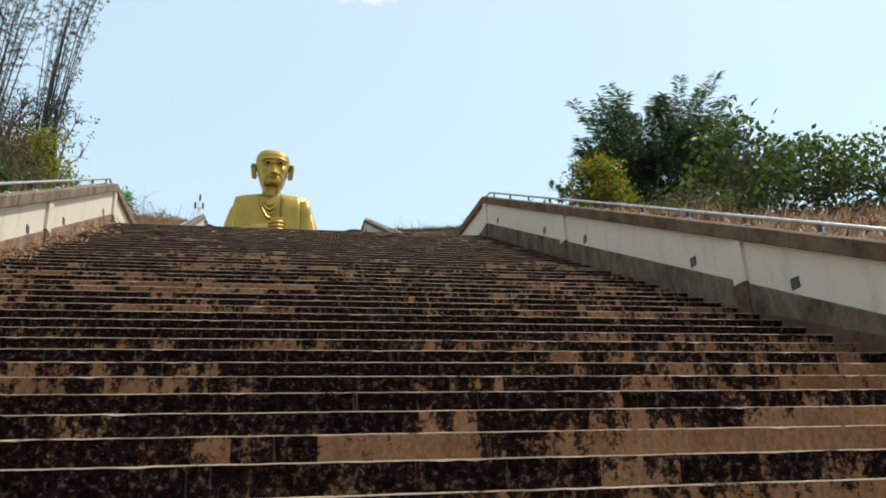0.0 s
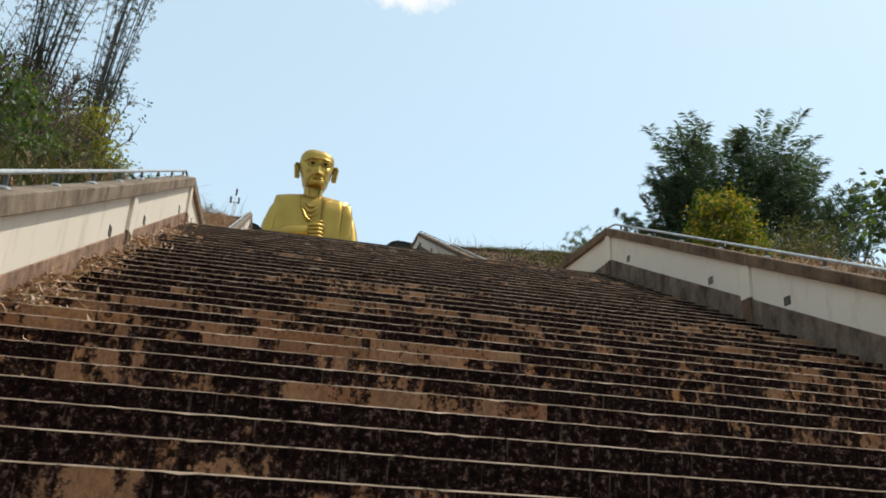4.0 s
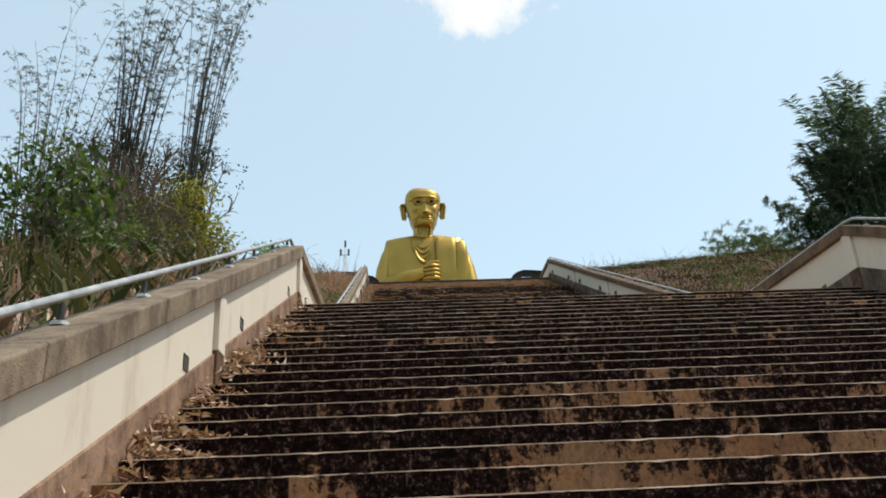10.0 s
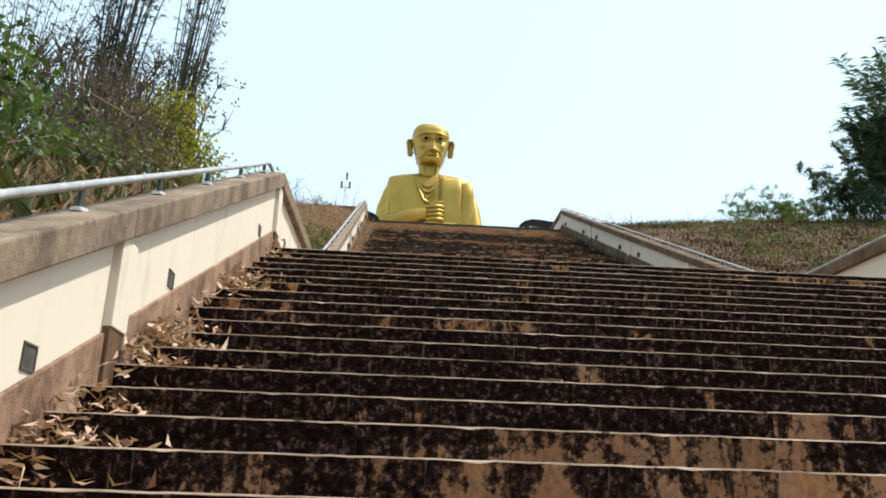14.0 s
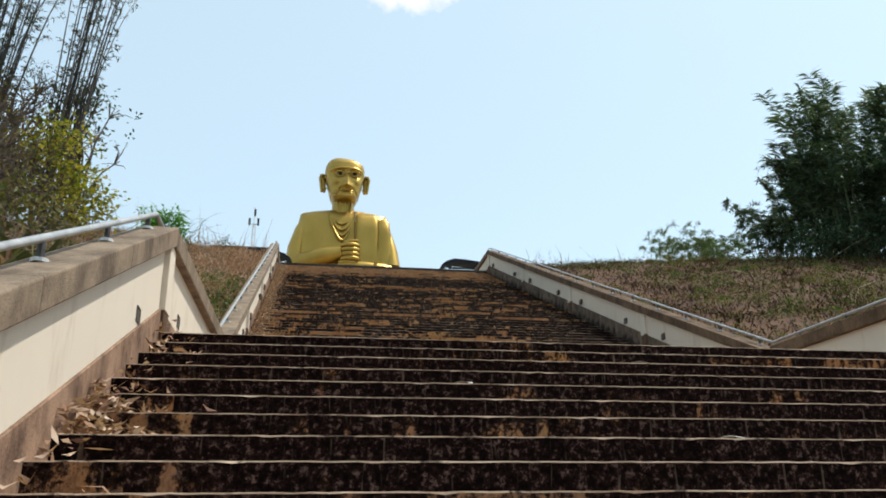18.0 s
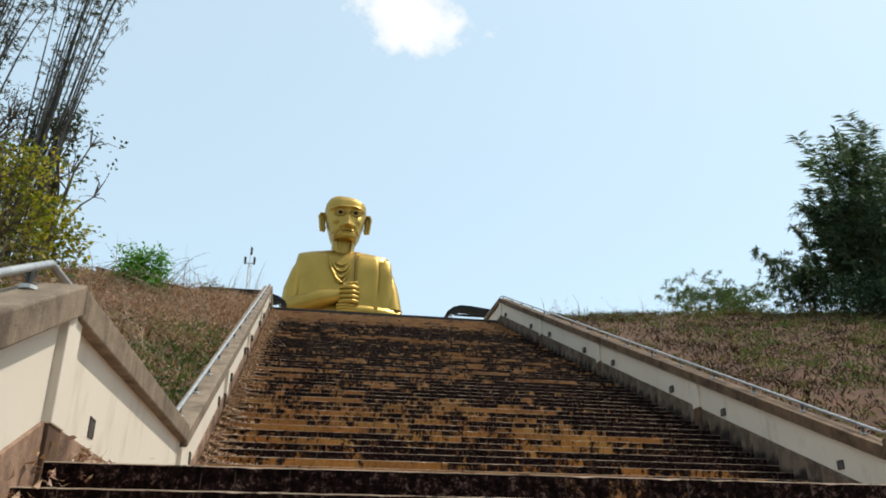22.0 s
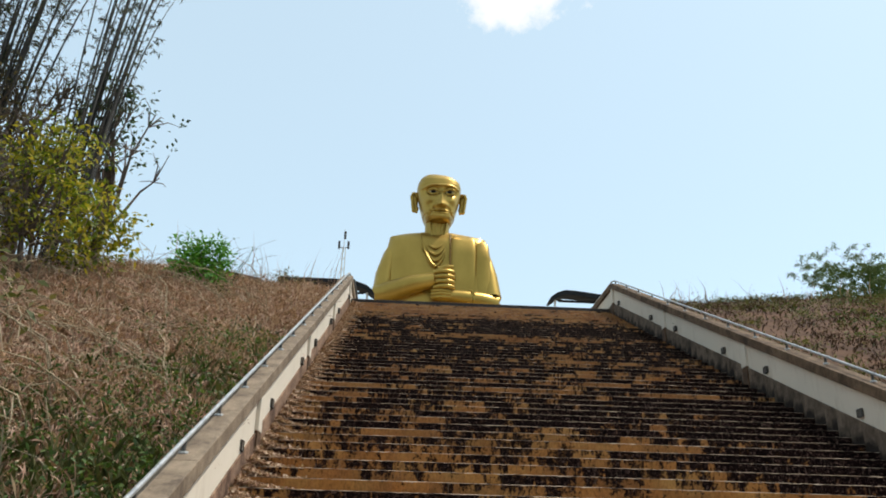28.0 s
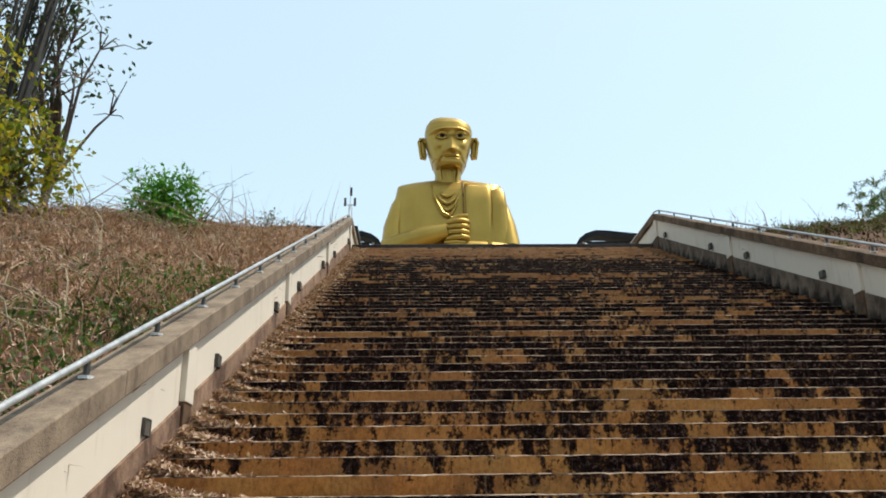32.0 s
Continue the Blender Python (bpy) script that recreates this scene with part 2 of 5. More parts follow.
def tread_material():
    """Dusty cement treads, blackened by algae in patches, most of all on the upper flight."""
    m, tree, bsdf = material("dusty_tread", 0.9)
    p = place(tree)
    sep = node(tree, "SeparateXYZ")
    tree.links.new(p, sep.inputs[0])
    dust = ramp(tree, noise_at(tree, p, 2.6, 5, 0.65), [(0.3, (0.15, 0.095, 0.06)), (0.7, (0.45, 0.335, 0.245))])
    grown = ramp(tree, sums(tree, "DIVIDE", sep.outputs[1], 50.0), [(0.0, grey(0.36)), (0.54, grey(0.40)), (0.58, grey(0.34)), (0.64, grey(0.48)), (0.76, grey(0.52)), (0.82, grey(0.58)), (0.90, grey(0.58)), (0.96, grey(0.46))])
    patch = sums(tree, "ADD", grown, sums(tree, "MULTIPLY", sums(tree, "SUBTRACT", noise_at(tree, p, 4.0, 7, 0.75, (1, 1.5, 1)), 0.5), 1.4))
    dark = ramp(tree, patch, [(0.47, grey(0)), (0.56, grey(0.93))])
    tree.links.new(mixed(tree, dark, dust, (0.022, 0.013, 0.008)), bsdf.inputs["Base Color"])
    bumped(tree, bsdf, noise_at(tree, p, 50, 3, 0.6), 0.4, 0.01)
    return m


TREAD = tread_material()
CREAM = render_material("cream_paint", (0.62, 0.55, 0.455), (0.32, 0.235, 0.17), 0.54, 0.5)
STONE = stone_material("pebbled_skirting", (0.34, 0.215, 0.145), (0.09, 0.05, 0.034), (1.0, 0.95, 0.85))
COPING = stone_material("pebbled_coping", (0.27, 0.205, 0.145), (0.11, 0.08, 0.058), (1.0, 0.95, 0.88))
# right-hand skirtings: stained, with that side's shade mixed into the darker tones
STONE_STAINED_SHADED = stone_material("stained_shaded_skirting", (0.20, 0.145, 0.105), (0.06, 0.042, 0.03), (1.0, 0.95, 0.85))
STONE_ALGAE = stone_material("skirting_with_algae", (0.20, 0.145, 0.105), (0.06, 0.042, 0.03), (1.0, 0.95, 0.85), 0.9, (28.377, 10.11, 0.3573, 0.15954))
# right-hand coping: browner, darker tones carry the shade on its inner face
COPING_SHADED = stone_material("brown_shaded_coping", (0.19, 0.125, 0.078), (0.06, 0.038, 0.024), (1.0, 0.95, 0.88))
STAIN = plain_material("damp_base", (0.16, 0.09, 0.05), (0.05, 0.03, 0.02), 0.8, 5)
STEEL = plain_material("galvanised_pipe", (0.56, 0.55, 0.53), (0.26, 0.26, 0.26), 0.36, 6, 0.45, 0.03, 40)
POST_DARK = plain_material("weathered_post", (0.10, 0.095, 0.09), (0.04, 0.038, 0.035), 0.5, 6, 0.3)
PLATE = plain_material("zinc_plate", (0.75, 0.75, 0.73), (0.5, 0.5, 0.5), 0.5, 8, 0.3)
GLASS = plain_material("dull_lamp_glass", (0.12, 0.11, 0.09), (0.05, 0.045, 0.04), 0.4, 12)
FRAME = plain_material("lamp_frame", (0.10, 0.09, 0.08), (0.05, 0.045, 0.04), 0.6, 14)
SOIL = plain_material("dry_soil", (0.135, 0.068, 0.038), (0.04, 0.020, 0.012), 0.95, 1.2, 0, 0.6, 9)
PAVING = plain_material("plaza_paving", (0.42, 0.38, 0.32), (0.26, 0.22, 0.18), 0.85, 1.0)

# ---- helpers for meshes ----
def mesh_of(name, verts, faces, mat, parent=None, label="", smooth=False):
    me = bpy.data.meshes.new(name)
    me.from_pydata([tuple(v) for v in verts], [], [tuple(f) for f in faces])
    for one in (mat if isinstance(mat, (list, tuple)) else [mat]):
        me.materials.append(one)
    if smooth:
        me.polygons.foreach_set("use_smooth", [True] * len(me.polygons))
    me.update()
    ob = new(name, me)
    ob.parent = parent
    if label:
        ob["label"] = label
    return ob


def part(name, bm, mat, parent=None, label="", smooth=False):
    me = bpy.data.meshes.new(name)
    bm.to_mesh(me)
    bm.free()
    me.materials.append(mat)
    if smooth:
        me.polygons.foreach_set("use_smooth", [True] * len(me.polygons))
    ob = new(name, me)
    ob.parent = parent
    if label:
        ob["label"] = label
    return ob


def many(name, verts, faces, mat, parent=None):
    """A mesh from large arrays of corners and of equal faces."""
    verts, faces = np.asarray(verts, np.float32), np.asarray(faces, np.int32)
    me = bpy.data.meshes.new(name)
    n, k = faces.shape
    me.vertices.add(len(verts))
    me.vertices.foreach_set("co", verts.ravel())
    me.loops.add(n * k)
    me.loops.foreach_set("vertex_index", faces.ravel())
    me.polygons.add(n)
    me.polygons.foreach_set("loop_start", np.arange(0, n * k, k, dtype=np.int32))
    me.polygons.foreach_set("loop_total", np.full(n, k, np.int32))
    me.materials.append(mat)
    me.update(calc_edges=True)
    ob = new(name, me)
    ob.parent = parent
    return ob


def prism(outline, x0, x1, soft=0.0):
    """A bmesh of an outline in y and z, drawn out from x0 to x1."""
    bm = bmesh.new()
    a = [bm.verts.new((x0, y, z)) for y, z in outline]
    b = [bm.verts.new((x1, y, z)) for y, z in outline]
    n = len(outline)
    bm.faces.new(a)
    bm.faces.new(b[::-1])
    for i in range(n):
        bm.faces.new((a[i], b[i], b[(i + 1) % n], a[(i + 1) % n])[::-1])
    bmesh.ops.recalc_face_normals(bm, faces=bm.faces)
    if soft:
        bmesh.ops.bevel(bm, geom=list(bm.edges), offset=soft, segments=2, affect="EDGES", profile=0.5)
    return bm


def block(x0, x1, y0, y1, z0, z1, soft=0.0):
    return prism([(y0, z0), (y1, z0), (y1, z1), (y0, z1)], x0, x1, soft)


def tube(points, radii, sides=8):
    """Corners and faces of a round bar along points."""
    pts = [Vector(p) for p in points]
    if isinstance(radii, (int, float)):
        radii = [radii] * len(pts)
    verts, faces = [], []
    for i, p in enumerate(pts):
        way = (pts[min(i + 1, len(pts) - 1)] - pts[max(i - 1, 0)]).normalized()
        side = way.cross(Vector((0.13, 0.31, 0.94)))
        side = (side if side.length > 1e-3 else way.cross(Vector((1, 0, 0)))).normalized()
        up = side.cross(way)
        for k in range(sides):
            a = 2 * math.pi * k / sides
            verts.append(p + radii[i] * (math.cos(a) * side + math.sin(a) * up))
    for i in range(len(pts) - 1):
        for k in range(sides):
            j = (k + 1) % sides
            faces.append((i * sides + k, i * sides + j, (i + 1) * sides + j, (i + 1) * sides + k))
    faces.append(tuple(range(sides))[::-1])
    faces.append(tuple((len(pts) - 1) * sides + k for k in range(sides)))
    return verts, faces


# ---- plan ----
LAND = 9.95  # the middle landing
TREAD_D, RISE = 0.3866, 0.1763  # lower flight
TREAD_U, RISE_U = 0.3573, 0.15954  # upper flight, with smaller steps
SLOPE, SLOPE_U = RISE / TREAD_D, RISE_U / TREAD_U
Y1 = 23.27  # front edge of the landing
Y2 = 28.377  # first riser of the upper flight
LOW, HIGH = 56, 59  # steps below and above the landing
TOP = LAND + HIGH * RISE_U
YTOP = Y2 + (HIGH - 1) * TREAD_U
YLOW = Y1 - (LOW - 1) * TREAD_D
COPE_H = 0.195  # height of the coping slab
HALF = 4.55  # half the stair's width at the foot of the upper flight
BEND, FOOT, HEAD = 23.36, 28.3, 48.9  # where the parapet changes its slope
BAYS_LOW = [2.0, 7.4, 12.7, 18.2, BEND]
BAYS_HIGH = [FOOT, 33.4, 38.5, 43.55, HEAD]


def half(y):
    """Half the width between the walls, which draw together on the way up."""
    if y < Y1:
        return 4.63 + 0.012 * (Y1 - y)
    if y < Y2:
        return 4.63 - 0.08 * (y - Y1) / (Y2 - Y1)
    return 4.55 - 0.0024 * (y - Y2)


def edge_line(y):
    """Height of the line through the step edges, level on the landings."""
    if y < Y1:
        return max(0.0, LAND - (Y1 - y) * SLOPE)
    start = Y2 - TREAD_U
    if y < start:
        return LAND
    return min(TOP, LAND + (y - start) * SLOPE_U)


# ---- steps ----
def step_mesh(seed, deep_to, rise):
    """One step 9 m long with a worn, slightly uneven front edge."""
    rng = random.Random(seed)
    n, verts, faces = 120, [], []
    drift = [0.0] * (n + 1)
    for _ in range(9):
        at, wide, deep = rng.uniform(0, n), rng.uniform(0.4, 3), rng.uniform(-0.0008, 0.0008)
        drift = [d + deep * math.exp(-((i - at) / wide) ** 2) for i, d in enumerate(drift)]
    chips = {rng.randrange(3, n - 3): rng.uniform(0.003, 0.007) for _ in range(7)}
    for i in range(n + 1):
        x = -HALF + 2 * HALF * i / n
        d = drift[i] + rng.uniform(-0.0016, 0.0016)
        c = chips.get(i, 0.0)
        z = rng.uniform(-0.0022, 0.0014)
        verts += [(x, deep_to + 0.03, 0.0), (x, 0.016 + c + d, z), (x, 0.004 + d + c * 0.7, z - 0.002 - c * 0.4), (x, d, z - 0.0085 - c), (x, 0.006 + d * 0.5, -rise - 0.02)]
    for i in range(n):
        for k in range(4):
            a = 5 * i + k
            faces.append((a, a + 1, a + 6, a + 5))
    me = bpy.data.meshes.new("step")
    me.from_pydata(verts, [], faces)
    me.materials.append(TREAD)
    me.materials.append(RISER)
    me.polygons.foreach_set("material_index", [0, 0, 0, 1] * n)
    me.update()
    return me


STEPS_LOW = [step_mesh(40 + i, TREAD_D, RISE) for i in range(9)]
STEPS_HIGH = [step_mesh(60 + i, TREAD_U, RISE_U) for i in range(9)]


def flight(name, label, first_y, base_z, count, tread, rise, meshes):
    """Steps on a sloping bed; the first edge stands at first_y, one rise above base_z."""
    end_y = first_y + count * tread
    bed = prism([(first_y + 0.03, base_z - 0.5), (first_y + 0.03, base_z + 0.02), (end_y - 0.02, base_z + (count - 1) * rise + 0.02), (end_y - 0.02, base_z + (count - 1) * rise - 0.5)], -HALF - 0.05, HALF + 0.05)
    ob = part(name, bed, TREAD)
    tagged(ob, label, "stairs", kind="structure")
    rng = random.Random(name)
    for i in range(count):
        s = new("step", meshes[rng.randrange(9)])
        s.parent = ob
        s.location = (0, first_y + i * tread, base_z + (i + 1) * rise)
        s.scale = ((half(s.location.y) + 0.015) / HALF * (-1 if rng.random() < 0.5 else 1), 1, 1)
    return ob


flight("stairs_lower", "broad weathered cement stairs with black algae on tan risers", YLOW, LAND - LOW * RISE, LOW, TREAD_D, RISE, STEPS_LOW)
flight("stairs_upper", "long weathered cement stairs with tan risers streaked black", Y2, LAND, HIGH, TREAD_U, RISE_U, STEPS_HIGH)
tagged(part("landing", block(-half(Y1) - 0.03, half(Y1) + 0.03, Y1 + TREAD_D + 0.03, Y2 + 0.02, LAND - 0.4, LAND - 0.001), TREAD), "dusty cement landing between two flights", "landing", kind="structure")
tagged(part("threshold", block(-HALF, HALF, YTOP + 0.12, YTOP + 0.62, TOP - 0.05, TOP + 0.15, 0.015), plain_material("dark_stone", (0.05, 0.04, 0.035), (0.02, 0.016, 0.014), 0.6)), "dark stone sill along the head of the stairs", "sill", kind="structure")
tagged(part("plaza", block(-34, 34, YTOP + 0.36, 118, TOP - 0.5, TOP - 0.002), PAVING), "grey paved terrace behind the head of the stairs", "terrace", kind="structure")


# ---- side walls ----
def along(y0, y1, low, high):
    """Outline between two heights above the edge line, from y0 to y1, on one straight stretch."""
    return [(y0, low(y0)), (y1, low(y1)), (y1, high(y1)), (y0, high(y0))]


STRETCHES = [
    ("lower", -1.0, BEND, lambda y: LAND + (y - Y1) * SLOPE),
    ("landing", BEND, FOOT, lambda y: LAND - 0.005),
    ("upper", FOOT, HEAD, lambda y: LAND + (y - Y2 + TREAD_U) * SLOPE_U),
    ("terrace", HEAD, 54.0, lambda y: LAND + (HEAD - Y2 + TREAD_U) * SLOPE_U),
]


def cope_over(side, name, y):
    """Top of the coping above the line of the step edges; the parapet on the bamboo side is the lower one."""
    if name == "landing":
        return (1.02 if side < 0 else 1.16) + 0.11 * (y - BEND) / (FOOT - BEND)
    if name == "lower":
        return 0.95 + 0.05 * min(1.0, max(0.0, (y - 17) / 6)) if side < 0 else 1.10
    return (0.94 if side < 0 else 1.05) + 0.03 * max(0.0, (min(y, HEAD) - 40) / 9)


SKIRT = {-1: 0.22, 1: 0.35}  # top of the skirting above the step edges


def leaned(ob):
    """Moves each corner of a wall piece out to the line of the wall at its place."""
    for v in ob.data.vertices:
        v.co.x += math.copysign(half(v.co.y) - HALF, v.co.x)
    return ob


def side_wall(side):
    """The parapet on one side (-1 left, 1 right) as four stretches, each with its coping and skirting."""
    word = "left" if side < 0 else "right"
    face = side * HALF

    def x_at(d):  # d: how far proud of the face, into the stair
        return face - side * d

    for name, y0, y1, line in STRETCHES:
        def top(y, line=line, name=name):
            return line(y) + cope_over(side, name, y)

        wall = leaned(part("wall_%s_%s" % (word, name), prism(along(y0, y1, lambda y: line(y) - 0.9, lambda y: top(y) - COPE_H + 0.02), x_at(0), x_at(-0.20)), CREAM))
        tagged(wall, "cream painted parapet wall beside the stairs", "wall", kind="structure")
        n = max(1, round((y1 - y0) / 1.7))
        for i in range(n):
            a, b = y0 + (y1 - y0) * i / n, y0 + (y1 - y0) * (i + 1) / n
            leaned(part("coping_slab", prism(along(a + 0.002, b - 0.002, lambda y: top(y) - COPE_H, top), x_at(0.085), x_at(-0.25), 0.014), COPING if side < 0 else COPING_SHADED, wall))
        leaned(part("skirting", prism(along(y0, y1, lambda y: line(y) - 0.6, lambda y: line(y) + SKIRT[side]), x_at(0.02), x_at(-0.05), 0.008), STONE if side < 0 else (STONE_ALGAE if name == "upper" else STONE_STAINED_SHADED), wall, "rough pebbled skirting"))
    walls = {n: bpy.data.objects["wall_%s_%s" % (word, n)] for n, *_ in STRETCHES}
    for y in BAYS_LOW + BAYS_HIGH:
        n, _, _, line = STRETCHES[1] if y == BEND else next(q for q in STRETCHES if q[1] - 0.01 <= y < q[2])
        under = min(line(y - 0.13), line(y + 0.13), edge_line(y - 0.13) + 0.02 if y == BEND else 1e9)
        foot = line(y) + SKIRT[side]
        shaft = leaned(part("pilaster", block(x_at(0.055), x_at(-0.02), y - 0.13, y + 0.13, foot - 0.02, under + cope_over(side, n, y) - COPE_H + 0.03, 0.006), CREAM, walls[n]))
        leaned(part("pilaster_foot", block(x_at(0.045), x_at(-0.02), y - 0.12, y + 0.12, under - 0.25, foot, 0.006), STAIN, shaft, "damp dark foot"))


for side in (-1, 1):
    side_wall(side)


# ---- step lights ----
def step_light(x, y, z, side):
    """A square lamp let into the wall: frame and dull glass."""
    base = new("step_light")
    base.matrix_world = Matrix.Translation((x, y, z)) @ Matrix.Diagonal((side, 1, 1, 1))
    bm = bmesh.new()
    for y0, y1, z0, z1 in ((-0.075, 0.075, 0.052, 0.066), (-0.075, 0.075, -0.066, -0.052), (-0.075, -0.060, -0.052, 0.052), (0.060, 0.075, -0.052, 0.052)):
        piece = block(-0.05, 0.008, y0, y1, z0, z1, 0.003)
        me = bpy.data.meshes.new("tmp")
        piece.to_mesh(me)
        piece.free()
        bm.from_mesh(me)
        bpy.data.meshes.remove(me)
    part("frame", bm, FRAME, base)
    part("glass", block(-0.05, 0.003, -0.061, 0.061, -0.053, 0.053), GLASS, base, "dull dark glass")
    return tagged(base, "small square dull step light let into the parapet wall", "step light", "step lights")


first = step_light(-half(24.3), 24.3, LAND + 0.36, 1)
for side in (-1, 1):
    for y in BAYS_LOW + BAYS_HIGH:
        for off in (-0.95, 1.05):
            at = y + off
            stretch = next((q for q in STRETCHES if q[1] + 0.2 < at < q[2] - 0.2), None)
            if stretch is None or stretch[0] == "terrace" or (side < 0 and y == BEND and off > 0):
                continue
            high = 0.36 if stretch[0] == "landing" else (0.31 if side < 0 else 0.48)
            copy_thing(first, Matrix.Translation((side * half(at), at, stretch[3](at) + high)) @ Matrix.Rotation(0 if side < 0 else math.pi, 4, "Z"))


# ---- handrails ----
def cope_top(side, y):
    name, line = next((q[0], q[3]) for q in STRETCHES if y <= q[2] + 1e-6)
    return line(y) + cope_over(side, name, y)


def handrail(side):
    base = new("handrail")
    base.location = (side * (HALF + 0.13), 0, 0)

    def at(y, up):
        return (side * (half(y) - HALF), y, cope_top(side, y) + up)

    knots = [-0.8, 22.5, 23.0, 23.3, 23.6, 24.1, 27.8, 28.1, 28.5, 28.9, 48.3, 48.7, 49.1, 53.5]
    v, f = tube([at(knots[0], 0)] + [at(y, 0.125) for y in knots] + [at(53.5, 0)], 0.024, 10)
    mesh_of("rail", v, f, STEEL, base, "", True)
    for y0, y1 in ((-0.3, 23.0), (24.2, 27.7), (28.9, 48.6), (49.4, 53.2)):
        n = max(1, round((y1 - y0) / 1.3))
        for i in range(n + 1):
            y = y0 + (y1 - y0) * i / n
            v, f = tube([at(y, 0), at(y, 0.115)], 0.021, 8)
            post = mesh_of("post", v, f, POST_DARK, base, "dark weathered post")
            v, f = tube([at(y, -0.01), at(y, 0.012)], 0.05, 10)
            mesh_of("base_plate", v, f, PLATE, post)
    return tagged(base, "galvanised pipe handrail on short posts along the coping", "handrail", "handrails")


for side in (-1, 1):
    handrail(side)


# ---- ground ----
def smooth(a, b, v):
    t = min(1.0, max(0.0, (v - a) / (b - a)))
    return t * t * (3 - 2 * t)


def hill(x, y):
    """Height of the open slope beside the stairs."""
    d = max(0.0, abs(x) - half(y) - 0.22)
    rise = (0.17 * min(d, 6) + 0.04 * max(0, min(d - 6, 25))) if x < 0 else (0.07 * min(d, 30))
    base = edge_line(y) + (0.42 if x < 0 else 0.5)
    z = base + rise * smooth(0, 6, y)
    crest = TOP + (0.50 if x < 0 else 0.78) + 0.03 * min(d, 16)
    k = 0.5
    z = -k * math.log(math.exp(-z / k) + math.exp(-crest / k)) if max(z, crest) - min(z, crest) < 60 else min(z, crest)
    z += 0.12 * noise.noise((x * 0.5, y * 0.5, 0)) * smooth(0.2, 2, d) + 0.3 * noise.noise((x * 0.12, y * 0.12, 4)) * smooth(1, 8, d)
    if y > 49.2 and abs(x) < 36:
        z += (TOP - 0.6 - z) * smooth(50.5, 52.5, y) * (1 - smooth(112, 120, y))
    far = smooth(60, 400, math.hypot(x, y - 60))
    return z * (1 - far)


def ground_height(x, y):
    if abs(x) < HALF + 0.2:
        if y < YTOP + 1:
            return edge_line(y) - 0.75 if y > YLOW - 0.4 else -0.01
        return TOP - 0.6 if y < 116 else hill(x, y)
    return hill(x, y)


def spread(near, fine, far, n):
    out = list(np.arange(near[0], near[1], fine))
    grow = np.geomspace(fine, far, n)
    return sorted([near[0] - g for g in np.cumsum(grow)] + out + [near[1] + g for g in np.cumsum(grow)])


gx = [v for v in spread((-30, 30), 0.8, 260, 22) if abs(abs(v) - HALF - 0.2) > 0.28]
gx = sorted(gx + [-HALF - 0.28, -HALF - 0.05, HALF + 0.05, HALF + 0.28])
gy = spread((-6, 56), 0.8, 260, 22)
verts = [(x, y, ground_height(x, y)) for y in gy for x in gx]
nx = len(gx)
faces = [(j * nx + i, j * nx + i + 1, (j + 1) * nx + i + 1, (j + 1) * nx + i) for j in range(len(gy) - 1) for i in range(nx - 1)]
tagged(mesh_of("ground", verts, faces, SOIL, None, "", True), "dry brown hillside of bare soil and dead grass", "ground", kind="structure")

# ---- statue ----
GOLD, gold_tree, gold_bsdf = material("gold_paint", 0.40, 0.78)
gp = own(gold_tree)
gold_base = ramp(gold_tree, noise_at(gold_tree, gp, 0.5, 4, 0.6, (1, 1, 0.5)), [(0.3, (0.32, 0.20, 0.038)), (0.7, (0.46, 0.30, 0.066))])
gold_tree.links.new(gold_base, gold_bsdf.inputs["Base Color"])
bumped(gold_tree, gold_bsdf, noise_at(gold_tree, gp, 2.5, 3, 0.5), 0.12, 0.08)
EYE_WHITE = plain_material("painted_eye", (0.50, 0.40, 0.20), (0.38, 0.29, 0.13), 0.6, 3)
EYE_DARK = plain_material("painted_pupil", (0.012, 0.009, 0.006), (0.008, 0.006, 0.005), 0.9, 3)
# dark brown-gold that paints shade into the statue's creases
CREASE_SHADE = plain_material("shaded_crease", (0.20, 0.11, 0.02), (0.14, 0.07, 0.015), 0.6, 3)


class Solid:
    """Pieces gathered into one mesh, each with its material's number."""

    def __init__(self):
        self.verts, self.faces, self.mats = [], [], []

    def add(self, verts, faces, mat=0):
        n = len(self.verts)
        self.verts += [tuple(v) for v in verts]
        self.faces += [tuple(i + n for i in f) for f in faces]
        self.mats += [mat] * len(faces)

    def loft(self, rings, sides=24, mat=0):
        """Rings of (x, y, z, half width, half depth, squareness), bottom to top."""
        verts, faces = [], []
        for x, y, z, rx, ry, sq in rings:
            for k in range(sides):
                a = 2 * math.pi * (k + 0.5) / sides
                c, s = math.cos(a), math.sin(a)
                verts.append((x + rx * math.copysign(abs(c) ** (2 / sq), c), y + ry * math.copysign(abs(s) ** (2 / sq), s), z))
        for i in range(len(rings) - 1):
            for k in range(sides):
                j = (k + 1) % sides
                faces.append((i * sides + k, i * sides + j, (i + 1) * sides + j, (i + 1) * sides + k))
        faces.append(tuple(range(sides))[::-1])
        faces.append(tuple((len(rings) - 1) * sides + k for k in range(sides)))
        self.add(verts, faces, mat)

    def bar(self, points, radii, sides=10, mat=0):
        self.add(*tube(points, radii, sides), mat)

    def ball(self, c, r, mat=0, sides=14, rings=8):
        steps = [math.pi * (i + 0.5) / rings - math.pi / 2 for i in range(rings)]
        self.loft([(c[0], c[1], c[2] + r[2] * math.sin(a), r[0] * math.cos(a), r[1] * math.cos(a), 2) for a in steps], sides, mat)


